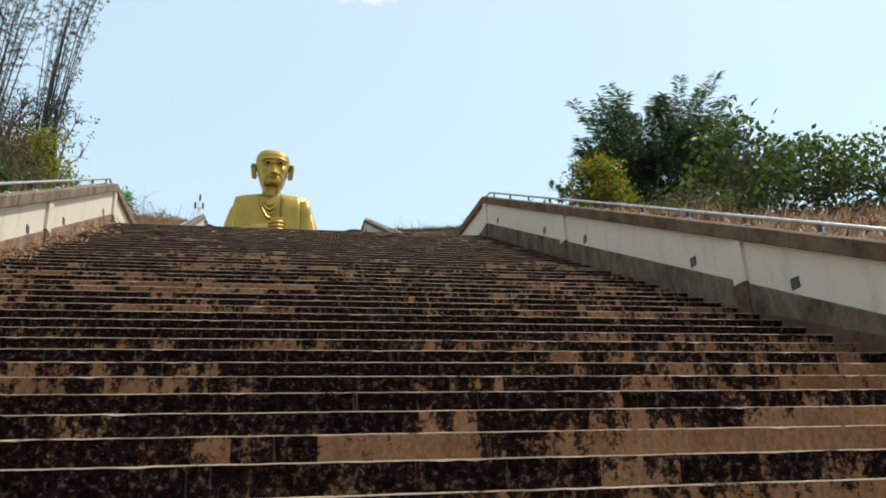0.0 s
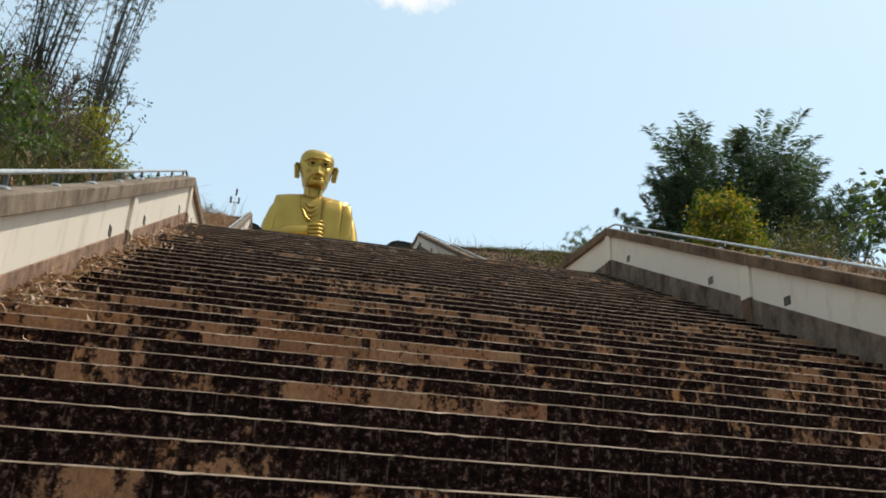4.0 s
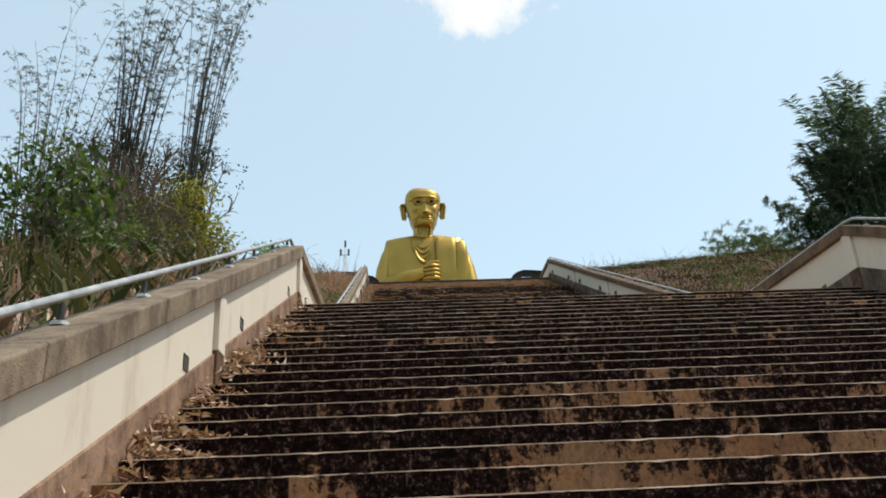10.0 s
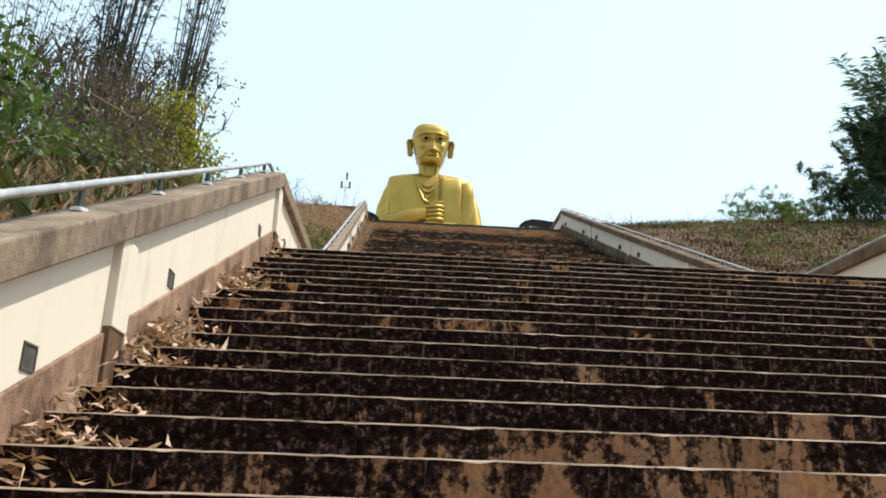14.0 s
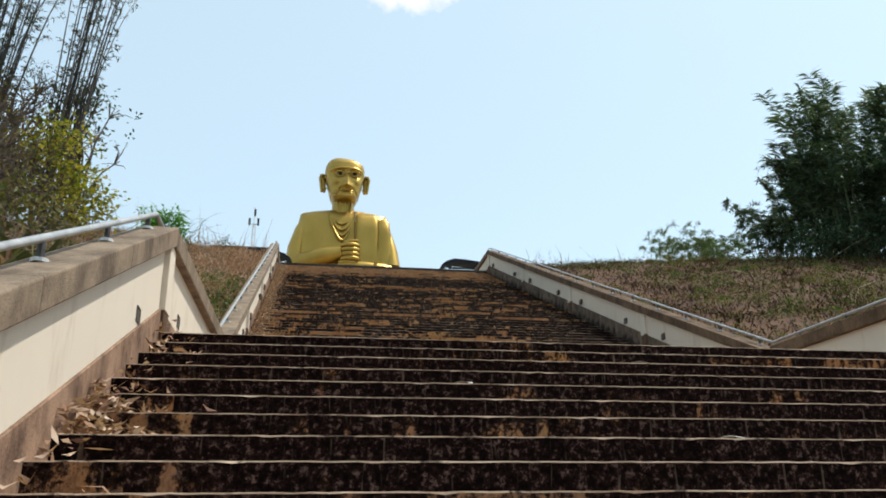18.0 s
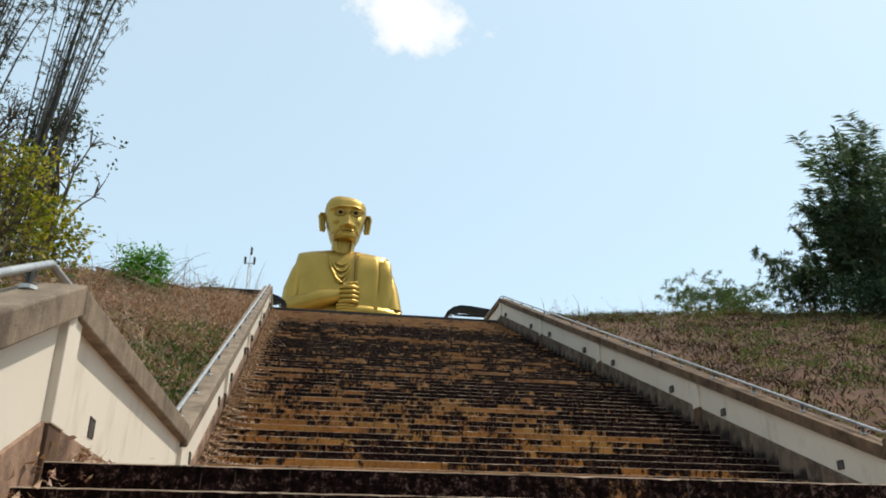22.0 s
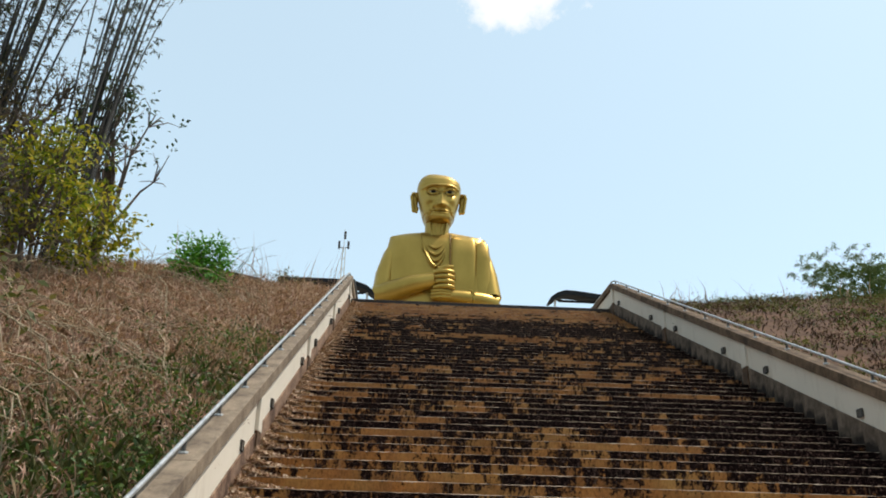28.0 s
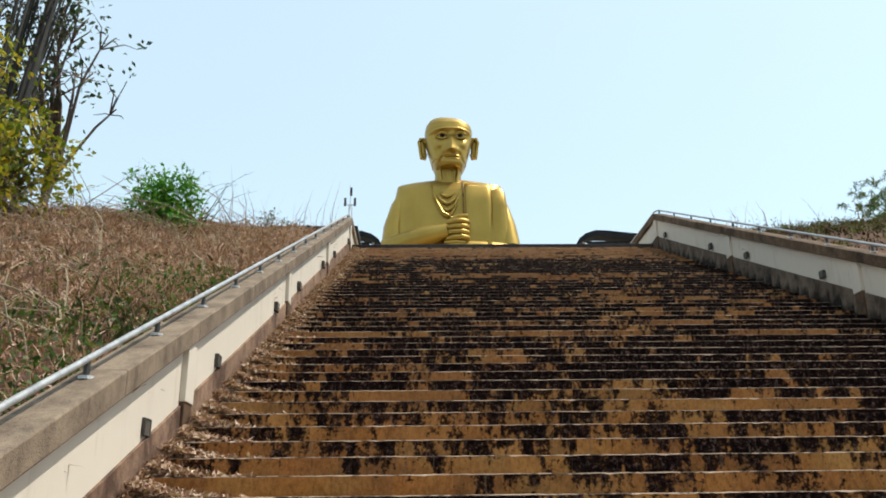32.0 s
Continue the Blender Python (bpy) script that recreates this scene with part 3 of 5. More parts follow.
def build_statue():
    s = Solid()
    # body, from the lap to the shoulders
    s.loft([(0, -3.0, 0.95, 8.6, 5.2, 2.6), (0, -3.0, 2.0, 8.9, 5.4, 2.6), (0, -2.6, 3.2, 8.0, 4.6, 2.4), (0, -1.2, 4.6, 5.6, 3.2, 2.6)])
    s.loft([(0, 0, 4.0, 5.1, 2.6, 3.2), (0, 0, 7.0, 4.9, 2.4, 3.4), (0, 0, 10.3, 4.60, 2.15, 4), (0, 0, 12.2, 4.16, 2.0, 4), (-0.02, 0, 13.6, 3.80, 1.85, 4.5), (-0.06, 0.05, 14.16, 3.66, 1.6, 5), (-0.1, 0.1, 14.50, 2.8, 1.25, 4), (0, 0.1, 14.74, 1.6, 1.0, 3)], 40)
    # folds of the collar
    for i, (wide, sag, out) in enumerate(((1.02, 0.75, 1.72), (1.10, 1.30, 1.95), (1.18, 1.85, 2.06), (1.24, 2.35, 2.12), (1.28, 2.80, 2.14))):
        pts = []
        for k in range(11):
            u = -1 + 2 * k / 10
            z = 14.35 - sag * (1 - abs(u) ** 1.8)
            pts.append((-0.28 + wide * u * 0.95, -out + 0.75 * abs(u) ** 2, z))
        s.bar(pts, [0.06 + 0.07 * math.sin(math.pi * k / 10) for k in range(11)], 8)
    s.bar([(-1.25, -1.1, 14.5), (-1.34, -1.75, 13.9), (-1.15, -2.08, 13.0), (-0.55, -2.25, 11.8), (0.1, -2.3, 11.4)], [0.06, 0.07, 0.07, 0.07, 0.06], 8)
    # the robe's hanging panels over the other shoulder
    s.loft([(1.80, -1.35, 9.8, 0.98, 0.78, 6), (1.80, -1.46, 12.6, 0.98, 0.78, 6), (1.80, -1.25, 13.7, 0.97, 0.75, 6), (1.78, -0.9, 14.20, 0.95, 0.70, 5), (1.75, -0.4, 14.45, 0.9, 0.6, 4)], 28)
    s.loft([(3.3, -1.1, 8.6, 0.74, 1.05, 4), (3.22, -1.05, 12.4, 0.66, 0.98, 4), (3.18, -0.95, 13.5, 0.58, 0.9, 4), (3.12, -0.6, 13.95, 0.48, 0.8, 4)], 22)
    # dark bar painted as the shade in the groove beside the panel
    s.bar([(0.83, -1.3, 14.42), (0.83, -2.05, 13.7), (0.83, -2.25, 12.9), (0.83, -2.3, 11.4)], 0.06, 6, 3)
    # upper arms, forearms
    s.loft([(-4.05, -1.2, 9.6, 0.72, 1.2, 2.6), (-3.95, -0.9, 11.2, 0.66, 1.15, 2.6), (-3.6, -0.5, 12.8, 0.55, 1.1, 2.6), (-3.3, -0.1, 13.7, 0.42, 1.0, 3)], 18)
    s.loft([(4.0, -1.1, 9.6, 0.72, 1.2, 2.6), (3.85, -0.8, 11.2, 0.62, 1.1, 2.6), (3.62, -0.5, 12.6, 0.45, 1.0, 2.6), (3.4, 0, 13.6, 0.3, 0.9, 3)], 18)
    d = -0.95
    s.bar([(-4.3, -1.6, 10.25 + d), (-3.2, -2.2, 10.5 + d), (-1.8, -2.6, 10.95 + d), (-0.3, -2.8, 11.25 + d)], [0.86, 0.80, 0.66, 0.52], 14)
    s.bar([(4.2, -1.6, 10.0 + d), (3.0, -2.2, 10.05 + d), (1.7, -2.5, 10.15 + d), (0.2, -2.6, 10.2 + d)], [0.66, 0.60, 0.48, 0.40], 14)
    for i in range(5):
        x = 2.35 + 0.42 * i
        s.bar([(x, -2.25 + 0.22 * i, 10.75 + d), (x + 0.16, -2.8 + 0.26 * i, 10.4 + d), (x + 0.22, -2.75 + 0.26 * i, 9.9 + d), (x + 0.2, -2.4 + 0.26 * i, 9.5 + d)], [0.08, 0.14, 0.15, 0.1], 8)
    # the fist: four fingers above a thumb, and the lower hand
    s.ball((0.15, -2.65, 11.15 + d), (0.72, 0.5, 0.85))
    for i in range(4):
        z = 11.80 - 0.37 * i + d
        s.bar([(-0.30, -2.95, z - 0.02), (0.1, -3.22, z), (0.65, -3.22, z + 0.02), (1.02, -2.95, z + 0.04), (1.12, -2.65, z + 0.05)], [0.15, 0.18, 0.18, 0.17, 0.12], 10)
        # dark bars stand for the shade between the fingers
        s.bar([(-0.2, -3.0, z - 0.19), (0.4, -3.16, z - 0.18), (1.0, -2.9, z - 0.16)], 0.06, 6, 3)
    s.bar([(0.0, -2.8, 12.05 + d), (0.5, -2.95, 12.22 + d), (1.05, -2.85, 12.3 + d)], [0.16, 0.17, 0.12], 9)
    s.ball((0.3, -2.65, 10.15 + d), (0.9, 0.45, 0.42))
    for i in range(3):
        s.bar([(-0.5, -2.9, 10.42 - 0.24 * i + d), (0.2, -3.12, 10.42 - 0.22 * i + d), (0.9, -3.0, 10.38 - 0.2 * i + d)], [0.1, 0.14, 0.12], 9)
    return s


def bell(x, wide):
    return math.exp(-(x / wide) ** 2)


def face_relief(u, z):
    """How far the face stands out at u metres beside its middle, at height z."""
    a = abs(u)
    out = 0.0
    down = min(1.0, max(0.0, (14.42 - z) / 1.36))  # along the nose, from the brow to its tip
    if z > 13.0:
        out += (0.07 + 0.42 * down) * bell(u, 0.13 + 0.13 * down) * (1.0 if z < 14.42 else bell(z - 14.42, 0.12))
    else:
        out += 0.46 * bell(u, 0.25) * bell(z - 13.0, 0.07)
    out += 0.20 * bell(a - 0.31, 0.13) * bell(z - 13.08, 0.13)
    out -= 0.30 * bell(a - 0.54, 0.36) * bell(z - 14.10, 0.22)
    out += 0.20 * bell(z - (14.50 - 0.10 * a * a), 0.085) * (bell(a - 0.5, 0.62))
    out += 0.14 * bell(a - 0.74, 0.34) * bell(z - 13.48, 0.26)
    fold = 0.36 + (13.04 - z) * 0.62
    if 12.42 < z < 13.2:
        out -= 0.10 * bell(a - fold, 0.075)
    lip = z - 0.16 * u * u
    out += 0.10 * bell(lip - 12.70, 0.065) * bell(u, 0.52) + 0.11 * bell(lip - 12.53, 0.07) * bell(u, 0.46)
    out -= 0.10 * bell(lip - 12.62, 0.028) * bell(u, 0.62)
    out += 0.13 * bell(u, 0.42) * bell(z - 12.28, 0.16)
    return out


def build_head(s):
    """The head as one skin, from the chin to the flat crown, then eyes, ears and neck."""
    shape = [(12.10, 0.52, 1.00), (12.16, 0.78, 1.22), (12.42, 0.94, 1.34), (12.9, 1.06, 1.34), (13.5, 1.22, 1.30), (14.1, 1.35, 1.31), (14.7, 1.40, 1.33), (15.05, 1.33, 1.25), (15.32, 1.16, 1.08), (15.50, 0.96, 0.88), (15.54, 0.90, 0.82)]
    sides, rows = 96, 84
    verts, faces = [], []
    for i in range(rows + 1):
        z = shape[0][0] + (shape[-1][0] - shape[0][0]) * i / rows
        k = next(j for j in range(len(shape) - 1) if z <= shape[j + 1][0] + 1e-9)
        t = (z - shape[k][0]) / (shape[k + 1][0] - shape[k][0])
        wide, deep = (shape[k][j] + (shape[k + 1][j] - shape[k][j]) * t for j in (1, 2))
        for q in range(sides):
            a = 2 * math.pi * q / sides
            c, d = math.cos(a), math.sin(a)
            x = wide * math.copysign(abs(c) ** 0.74, c)
            y = deep * math.copysign(abs(d) ** 0.74, d)
            if d < -0.15:
                y -= face_relief(x - 0.13, z) * min(1.0, (-d - 0.15) / 0.3)
            verts.append((x, -0.35 + y, z - 0.09 * (x + 0.3) * smooth(14.9, 15.5, z)))
    for i in range(rows):
        for q in range(sides):
            j = (q + 1) % sides
            faces.append((i * sides + q, i * sides + j, (i + 1) * sides + j, (i + 1) * sides + q))
    faces.append(tuple(range(sides))[::-1])
    faces.append(tuple(rows * sides + q for q in range(sides)))
    s.add(verts, faces)
    for side in (-1, 1):
        x = 0.13 + side * 0.53
        s.ball((x, -1.42, 14.10), (0.32, 0.16, 0.19), 1, 18, 10)
        s.ball((x - 0.02 * side, -1.575, 14.10), (0.15, 0.03, 0.15), 2, 14, 6)
        for up, lid in ((1, 0.085), (-1, 0.06)):
            s.bar([(x + e, -1.50 - 0.09 * (1 - (e / 0.34) ** 2), 14.10 + up * 0.20 * (1 - (e / 0.36) ** 2)) for e in (-0.34, -0.2, -0.06, 0.08, 0.22, 0.34)], [0.04, lid, lid, lid, lid, 0.04], 8)
        rim = [(1.34, 14.20), (1.48, 14.46), (1.64, 14.46), (1.72, 14.22), (1.67, 13.86), (1.64, 13.50), (1.56, 13.16), (1.42, 13.12), (1.32, 13.45)]
        s.bar([(side * x0, -0.28 - 0.12 * (x0 - 1.3), z) for x0, z in rim], [0.09, 0.11, 0.11, 0.11, 0.10, 0.10, 0.13, 0.12, 0.09], 9)
        s.loft([(side * 1.46, -0.16, 13.18, 0.12, 0.09, 2), (side * 1.50, -0.16, 13.6, 0.20, 0.09, 2), (side * 1.56, -0.16, 14.1, 0.24, 0.09, 2), (side * 1.56, -0.16, 14.5, 0.14, 0.07, 2)], 14)
    # neck with sinews, and the collar's rim
    s.loft([(-0.06, -0.2, 11.35, 0.96, 0.92, 2.4), (-0.06, -0.2, 11.9, 0.80, 0.82, 2.4), (-0.04, -0.25, 12.5, 0.82, 0.86, 2.4)], 28)
    for x in (-0.5, -0.16, 0.2, 0.5):
        s.bar([(x * 1.1, -0.98, 12.35), (x, -1.0, 11.9), (x * 0.75, -1.04, 11.3)], [0.08, 0.07, 0.09], 8)
    s.bar([(-1.0, -0.5, 11.42), (-0.55, -1.0, 11.28), (-0.05, -1.16, 11.22), (0.45, -1.0, 11.28), (0.9, -0.5, 11.42)], 0.07, 8)


body = build_statue()
body.verts = [(x * 0.86 + 0.06, y * 0.86, max(0.0, 0.873 * (z - 1.28) + 0.12)) for x, y, z in body.verts]
head = Solid()
build_head(head)
body.add([(x * (1.05 if z > 12.6 else 1.0), y, z + (0.34 if z > 12.05 else 0.12)) for x, y, z in head.verts], head.faces, 0)
body.mats[-len(head.faces):] = head.mats
figure = mesh_of("statue", body.verts, body.faces, [GOLD, EYE_WHITE, EYE_DARK, CREASE_SHADE], None, "", True)
figure.data.polygons.foreach_set("material_index", body.mats)
figure.data.set_sharp_from_angle(angle=radians(38))
figure.location = (-0.80, 72.0, TOP + 0.005)
tagged(figure, "gigantic gold-painted seated statue with clasped fists, towering behind the stairs", "statue")

# ---- terrace buildings, mast, cloud ----
ROOF = plain_material("dark_metal_roof", (0.026, 0.028, 0.03), (0.010, 0.011, 0.012), 0.8, 2, 0.0)
POST = plain_material("white_post", (0.70, 0.70, 0.68), (0.55, 0.54, 0.5), 0.6, 3)
RUST = plain_material("rusty_fascia", (0.12, 0.07, 0.05), (0.05, 0.03, 0.025), 0.8, 3)
SHEET = plain_material("pale_roof_sheet", (0.55, 0.56, 0.56), (0.40, 0.40, 0.40), 0.5, 2)


def canopy(side):
    """An arched dark roof on white posts beside the terrace."""
    base = new("canopy")
    base.matrix_world = Matrix.Translation((side * 5.6 - (0.28 if side < 0 else 0.0), 57.0, TOP - 0.17))
    arc = [(-1.78, 3.08), (-1.68, 3.26), (-1.40, 3.47), (-1.0, 3.60), (-0.5, 3.58), (0.6, 3.46), (2.4, 3.30)]
    outer = [(side * x, z) for x, z in arc]
    inner = [(side * x, z - (0.06 if i == 0 else 0.22)) for i, (x, z) in enumerate(arc)]
    verts = [(x, y, z) for y in (0.0, 0.7) for x, z in outer + inner]
    n = len(arc)
    faces = []
    for i in range(n - 1):
        faces += [(i, i + 1, 2 * n + i + 1, 2 * n + i), (n + i, 3 * n + i, 3 * n + i + 1, n + i + 1), (i, n + i, n + i + 1, i + 1), (2 * n + i, 2 * n + i + 1, 3 * n + i + 1, 3 * n + i)]
    faces += [(0, 2 * n, 3 * n, n), (n - 1, 2 * n - 1, 4 * n - 1, 3 * n - 1)]
    roof = mesh_of("roof", verts, faces, ROOF, base, "dark arched sheet metal roof")
    for y in (0.35,):
        part("rafter", block(side * -1.3, side * 2.2, y - 0.03, y + 0.03, 3.12, 3.22), ROOF, base)
        for x in (-1.45, 2.1):
            v, f = tube([(side * x, y, 0), (side * x, y, 3.2)], 0.045, 8)
            mesh_of("post", v, f, POST, base)
    return tagged(base, "open canopy with dark arched roof on white posts", "canopy", "terrace canopies")


canopy(1)
canopy(-1)


def shed():
    """A low shed just behind the brow of the slope."""
    base = new("shed")
    base.location = (-9.4, 51.5, TOP + 0.18)
    part("wall", block(-1.9, 1.2, 0.5, 3.4, -1.2, 1.15), RUST, base)
    verts = [(-2.4, 0, 2.02), (1.15, 0, 1.38), (1.15, 4, 1.38), (-2.4, 4, 2.02)]
    v = [(x, y, z + d) for d in (0, -0.07) for x, y, z in verts]
    mesh_of("roof", v, [(0, 1, 2, 3), (7, 6, 5, 4), (0, 4, 5, 1), (1, 5, 6, 2), (2, 6, 7, 3), (3, 7, 4, 0)], SHEET, base, "pale corrugated roof sheet")
    v = [(x, y, z + d) for d in (-0.02, -0.24) for x, y, z in ((-2.3, -0.06, 1.98), (1.2, -0.06, 1.36), (1.2, 0.02, 1.36), (-2.3, 0.02, 1.98))]
    mesh_of("fascia", v, [(0, 1, 2, 3), (7, 6, 5, 4), (0, 4, 5, 1), (1, 5, 6, 2), (2, 6, 7, 3), (3, 7, 4, 0)], RUST, base)
    for x, top in ((-1.8, 1.6), (1.0, 1.2)):
        v, f = tube([(x, 0.2, -1.3), (x, 0.2, top)], 0.06, 8)
        mesh_of("post", v, f, RUST, base)
    return tagged(base, "low shed with pale sheet roof and rusty fascia", "shed")


shed()


def low_roof():
    base = new("low_roof")
    base.location = (-6.2, 53.0, TOP + 0.2)
    part("roof", block(-1.6, 1.5, 0, 2.5, 1.78, 1.96, 0.02), ROOF, base)
    for x in (-1.4, 1.3):
        v, f = tube([(x, 0.3, -0.8), (x, 0.3, 1.8)], 0.06, 8)
        mesh_of("post", v, f, ROOF, base)
    return tagged(base, "low dark flat roof on posts behind the slope", "shelter")


low_roof()


def mast():
    base = new("radio_mast")
    base.location, base.scale = (-8.3, 88, TOP - 0.01), (0.72, 0.72, 0.7075)
    for a in range(3):
        x, y = 0.42 * math.cos(a * 2.094), 0.42 * math.sin(a * 2.094)
        v, f = tube([(x, y, 0), (x * 0.5, y * 0.5, 24)], 0.06, 6)
        mesh_of("leg", v, f, POST, base)
    for i in range(16):
        z, k = 0.5 + 1.45 * i, 0.42 * (1 - 0.5 * i / 16.6)
        pts = [(k * math.cos(a * 2.094), k * math.sin(a * 2.094), z + (0.7 if a % 2 else 0)) for a in (0, 1, 2, 3)]
        v, f = tube(pts, 0.03, 5)
        mesh_of("brace", v, f, POST, base)
    v, f = tube([(0, 0, 23.5), (0, 0, 26.5)], [0.06, 0.03], 6)
    mesh_of("rod", v, f, POST, base)
    for x, z in ((-0.55, 24.3), (0.55, 24.3), (0.1, 25.6)):
        panel = part("panel_antenna", block(x - 0.13, x + 0.13, -0.3, -0.1, z - 0.5, z + 0.5, 0.04), FRAME, base)
        v, f = tube([(0, 0, z - 0.3), (x, -0.15, z - 0.3)], 0.04, 5)
        mesh_of("arm", v, f, FRAME, panel)
    return tagged(base, "slender pale lattice radio mast far behind the terrace", "mast")


mast()


def cloud():
    """One small bright cloud, far off."""
    m = bpy.data.materials.new("cloud_vapour")
    m.use_nodes = True
    tree = m.node_tree
    tree.nodes.remove(tree.nodes["Principled BSDF"])
    p = own(tree)
    lump = noise_at(tree, p, 0.016, 6, 0.62)
    length = node(tree, "VectorMath", operation="LENGTH")
    squash = node(tree, "Mapping")
    squash.inputs["Scale"].default_value = (1 / 76, 1 / 50, 0)
    tree.links.new(p, squash.inputs["Vector"])
    tree.links.new(squash.outputs[0], length.inputs[0])
    body = sums(tree, "SUBTRACT", sums(tree, "ADD", sums(tree, "MULTIPLY", lump, 2.1), 0.0), sums(tree, "MULTIPLY", length.outputs["Value"], 1.0))
    alpha = ramp(tree, body, [(0.22, grey(0)), (0.45, grey(0.55)), (0.75, grey(0.97))])
    glow = node(tree, "Emission", Strength=1.15)
    glow.inputs[0].default_value = (1.0, 0.99, 0.96, 1)
    clear = node(tree, "BsdfTransparent")
    mix = node(tree, "MixShader")
    tree.links.new(alpha, mix.inputs[0])
    tree.links.new(clear.outputs[0], mix.inputs[1])
    tree.links.new(glow.outputs[0], mix.inputs[2])
    tree.links.new(mix.outputs[0], tree.nodes["Material Output"].inputs["Surface"])
    n, verts, faces = 12, [], []
    for j in range(n + 1):
        for i in range(n + 1):
            x, y = -150 + 300 * i / n, -90 + 180 * j / n
            verts.append((x, y, 12 * noise.noise((x * 0.02, y * 0.02, 7))))
    faces = [(j * (n + 1) + i, j * (n + 1) + i + 1, (j + 1) * (n + 1) + i + 1, (j + 1) * (n + 1) + i) for j in range(n) for i in range(n)]
    ob = mesh_of("backdrop_cloud", verts, faces, m)
    az, el, far = radians(7.4), radians(38.7), 900
    eye = Vector((-2.8, 18, 12))
    at = eye + far * Vector((math.sin(az) * math.cos(el), math.cos(az) * math.cos(el), math.sin(el)))
    ob.matrix_world = look(at, at + (at - eye))
    tagged(ob, "small bright white cloud in hazy blue sky", "cloud", kind="structure")


cloud()

# ---- plants ----
BARK = plain_material("grey_bark", (0.17, 0.13, 0.10), (0.07, 0.05, 0.04), 0.9, 6)
CULM = plain_material("bamboo_culm", (0.05, 0.044, 0.034), (0.014, 0.012, 0.010), 0.6, 2.5, 0, 0.1, 20, (1, 1, 0.2))
CULM_GREEN = plain_material("green_culm", (0.14, 0.16, 0.06), (0.04, 0.05, 0.025), 0.55, 2.5, 0, 0.1, 20, (1, 1, 0.2))
LEAF_DARK = leaf_material("dark_bamboo_leaf", [(0.016, 0.032, 0.016), (0.03, 0.06, 0.03), (0.05, 0.09, 0.045), (0.10, 0.14, 0.08)], 0.5, 0.3)
LEAF_DRY = leaf_material("dry_bamboo_leaf", [(0.035, 0.03, 0.02), (0.07, 0.06, 0.034), (0.11, 0.09, 0.045), (0.18, 0.14, 0.075)], 0.7, 0.3)
LEAF_BAMBOO = leaf_material("sparse_bamboo_leaf", [(0.02, 0.028, 0.016), (0.04, 0.05, 0.028), (0.06, 0.065, 0.036), (0.11, 0.09, 0.05)], 0.6, 0.3)
LEAF_PLUME = leaf_material("pale_plume_leaf", [(0.035, 0.06, 0.035), (0.06, 0.10, 0.06), (0.10, 0.15, 0.09), (0.17, 0.22, 0.15)], 0.5, 0.4)
LEAF_GREEN = leaf_material("green_leaf", [(0.022, 0.045, 0.012), (0.045, 0.085, 0.018), (0.075, 0.125, 0.028), (0.13, 0.16, 0.05)], 0.5, 0.4)
LEAF_BRIGHT = leaf_material("bright_leaf", [(0.03, 0.10, 0.012), (0.06, 0.20, 0.02), (0.10, 0.29, 0.035), (0.18, 0.36, 0.07)], 0.5, 0.4)
LEAF_LIME = leaf_material("lime_leaf", [(0.045, 0.08, 0.012), (0.09, 0.14, 0.018), (0.18, 0.19, 0.022), (0.46, 0.27, 0.03)], 0.5, 0.5)
LEAF_LIME_OLD = leaf_material("shaded_lime_leaf", [(0.07, 0.10, 0.012), (0.16, 0.20, 0.02), (0.32, 0.30, 0.03), (0.48, 0.36, 0.05)], 0.5, 0.4)
LEAF_OLIVE = leaf_material("olive_leaf", [(0.05, 0.055, 0.018), (0.09, 0.10, 0.03), (0.14, 0.13, 0.05), (0.20, 0.16, 0.07)], 0.6, 0.35)
STRAW = leaf_material("dead_grass", [(0.14, 0.075, 0.05), (0.30, 0.172, 0.118), (0.46, 0.285, 0.205), (0.63, 0.455, 0.35)], 0.8, 0.2)
WEATHERED = leaf_material("weathered_grass", [(0.02, 0.010, 0.006), (0.05, 0.027, 0.014), (0.09, 0.05, 0.026), (0.16, 0.10, 0.05)], 0.9, 0.05)
GRASS = leaf_material("green_grass", [(0.03, 0.038, 0.012), (0.055, 0.064, 0.02), (0.09, 0.095, 0.034), (0.15, 0.135, 0.06)], 0.75, 0.25)
LITTER = leaf_material("fallen_leaf", [(0.12, 0.055, 0.035), (0.28, 0.16, 0.10), (0.42, 0.28, 0.19), (0.56, 0.43, 0.33)], 0.75, 0.15)
DEAD = plain_material("dead_stalk", (0.42, 0.34, 0.22), (0.25, 0.19, 0.12), 0.8, 5)


def unit(v):
    return v / np.maximum(np.linalg.norm(v, axis=-1, keepdims=True), 1e-9)


def leaves(rng, centres, ways, length, width, droop=0.15):
    """Pointed leaves, folded along the middle, that start at centres and point along ways."""
    n = len(centres)
    ways = unit(ways)
    side = unit(np.cross(ways, unit(rng.normal(size=(n, 3)) + (0, 0, 1.2))))
    up = np.cross(side, ways)
    L = (length * rng.uniform(0.6, 1.3, n))[:, None]
    W = (width * rng.uniform(0.7, 1.25, n))[:, None]
    mid = centres + 0.45 * L * ways
    tip = centres + L * ways - (0, 0, 1) * L * droop
    verts = np.stack([centres, mid + 0.5 * W * side + 0.12 * W * up, tip, mid - 0.5 * W * side + 0.12 * W * up], 1)
    return verts.reshape(-1, 3), np.arange(4 * n).reshape(n, 4)


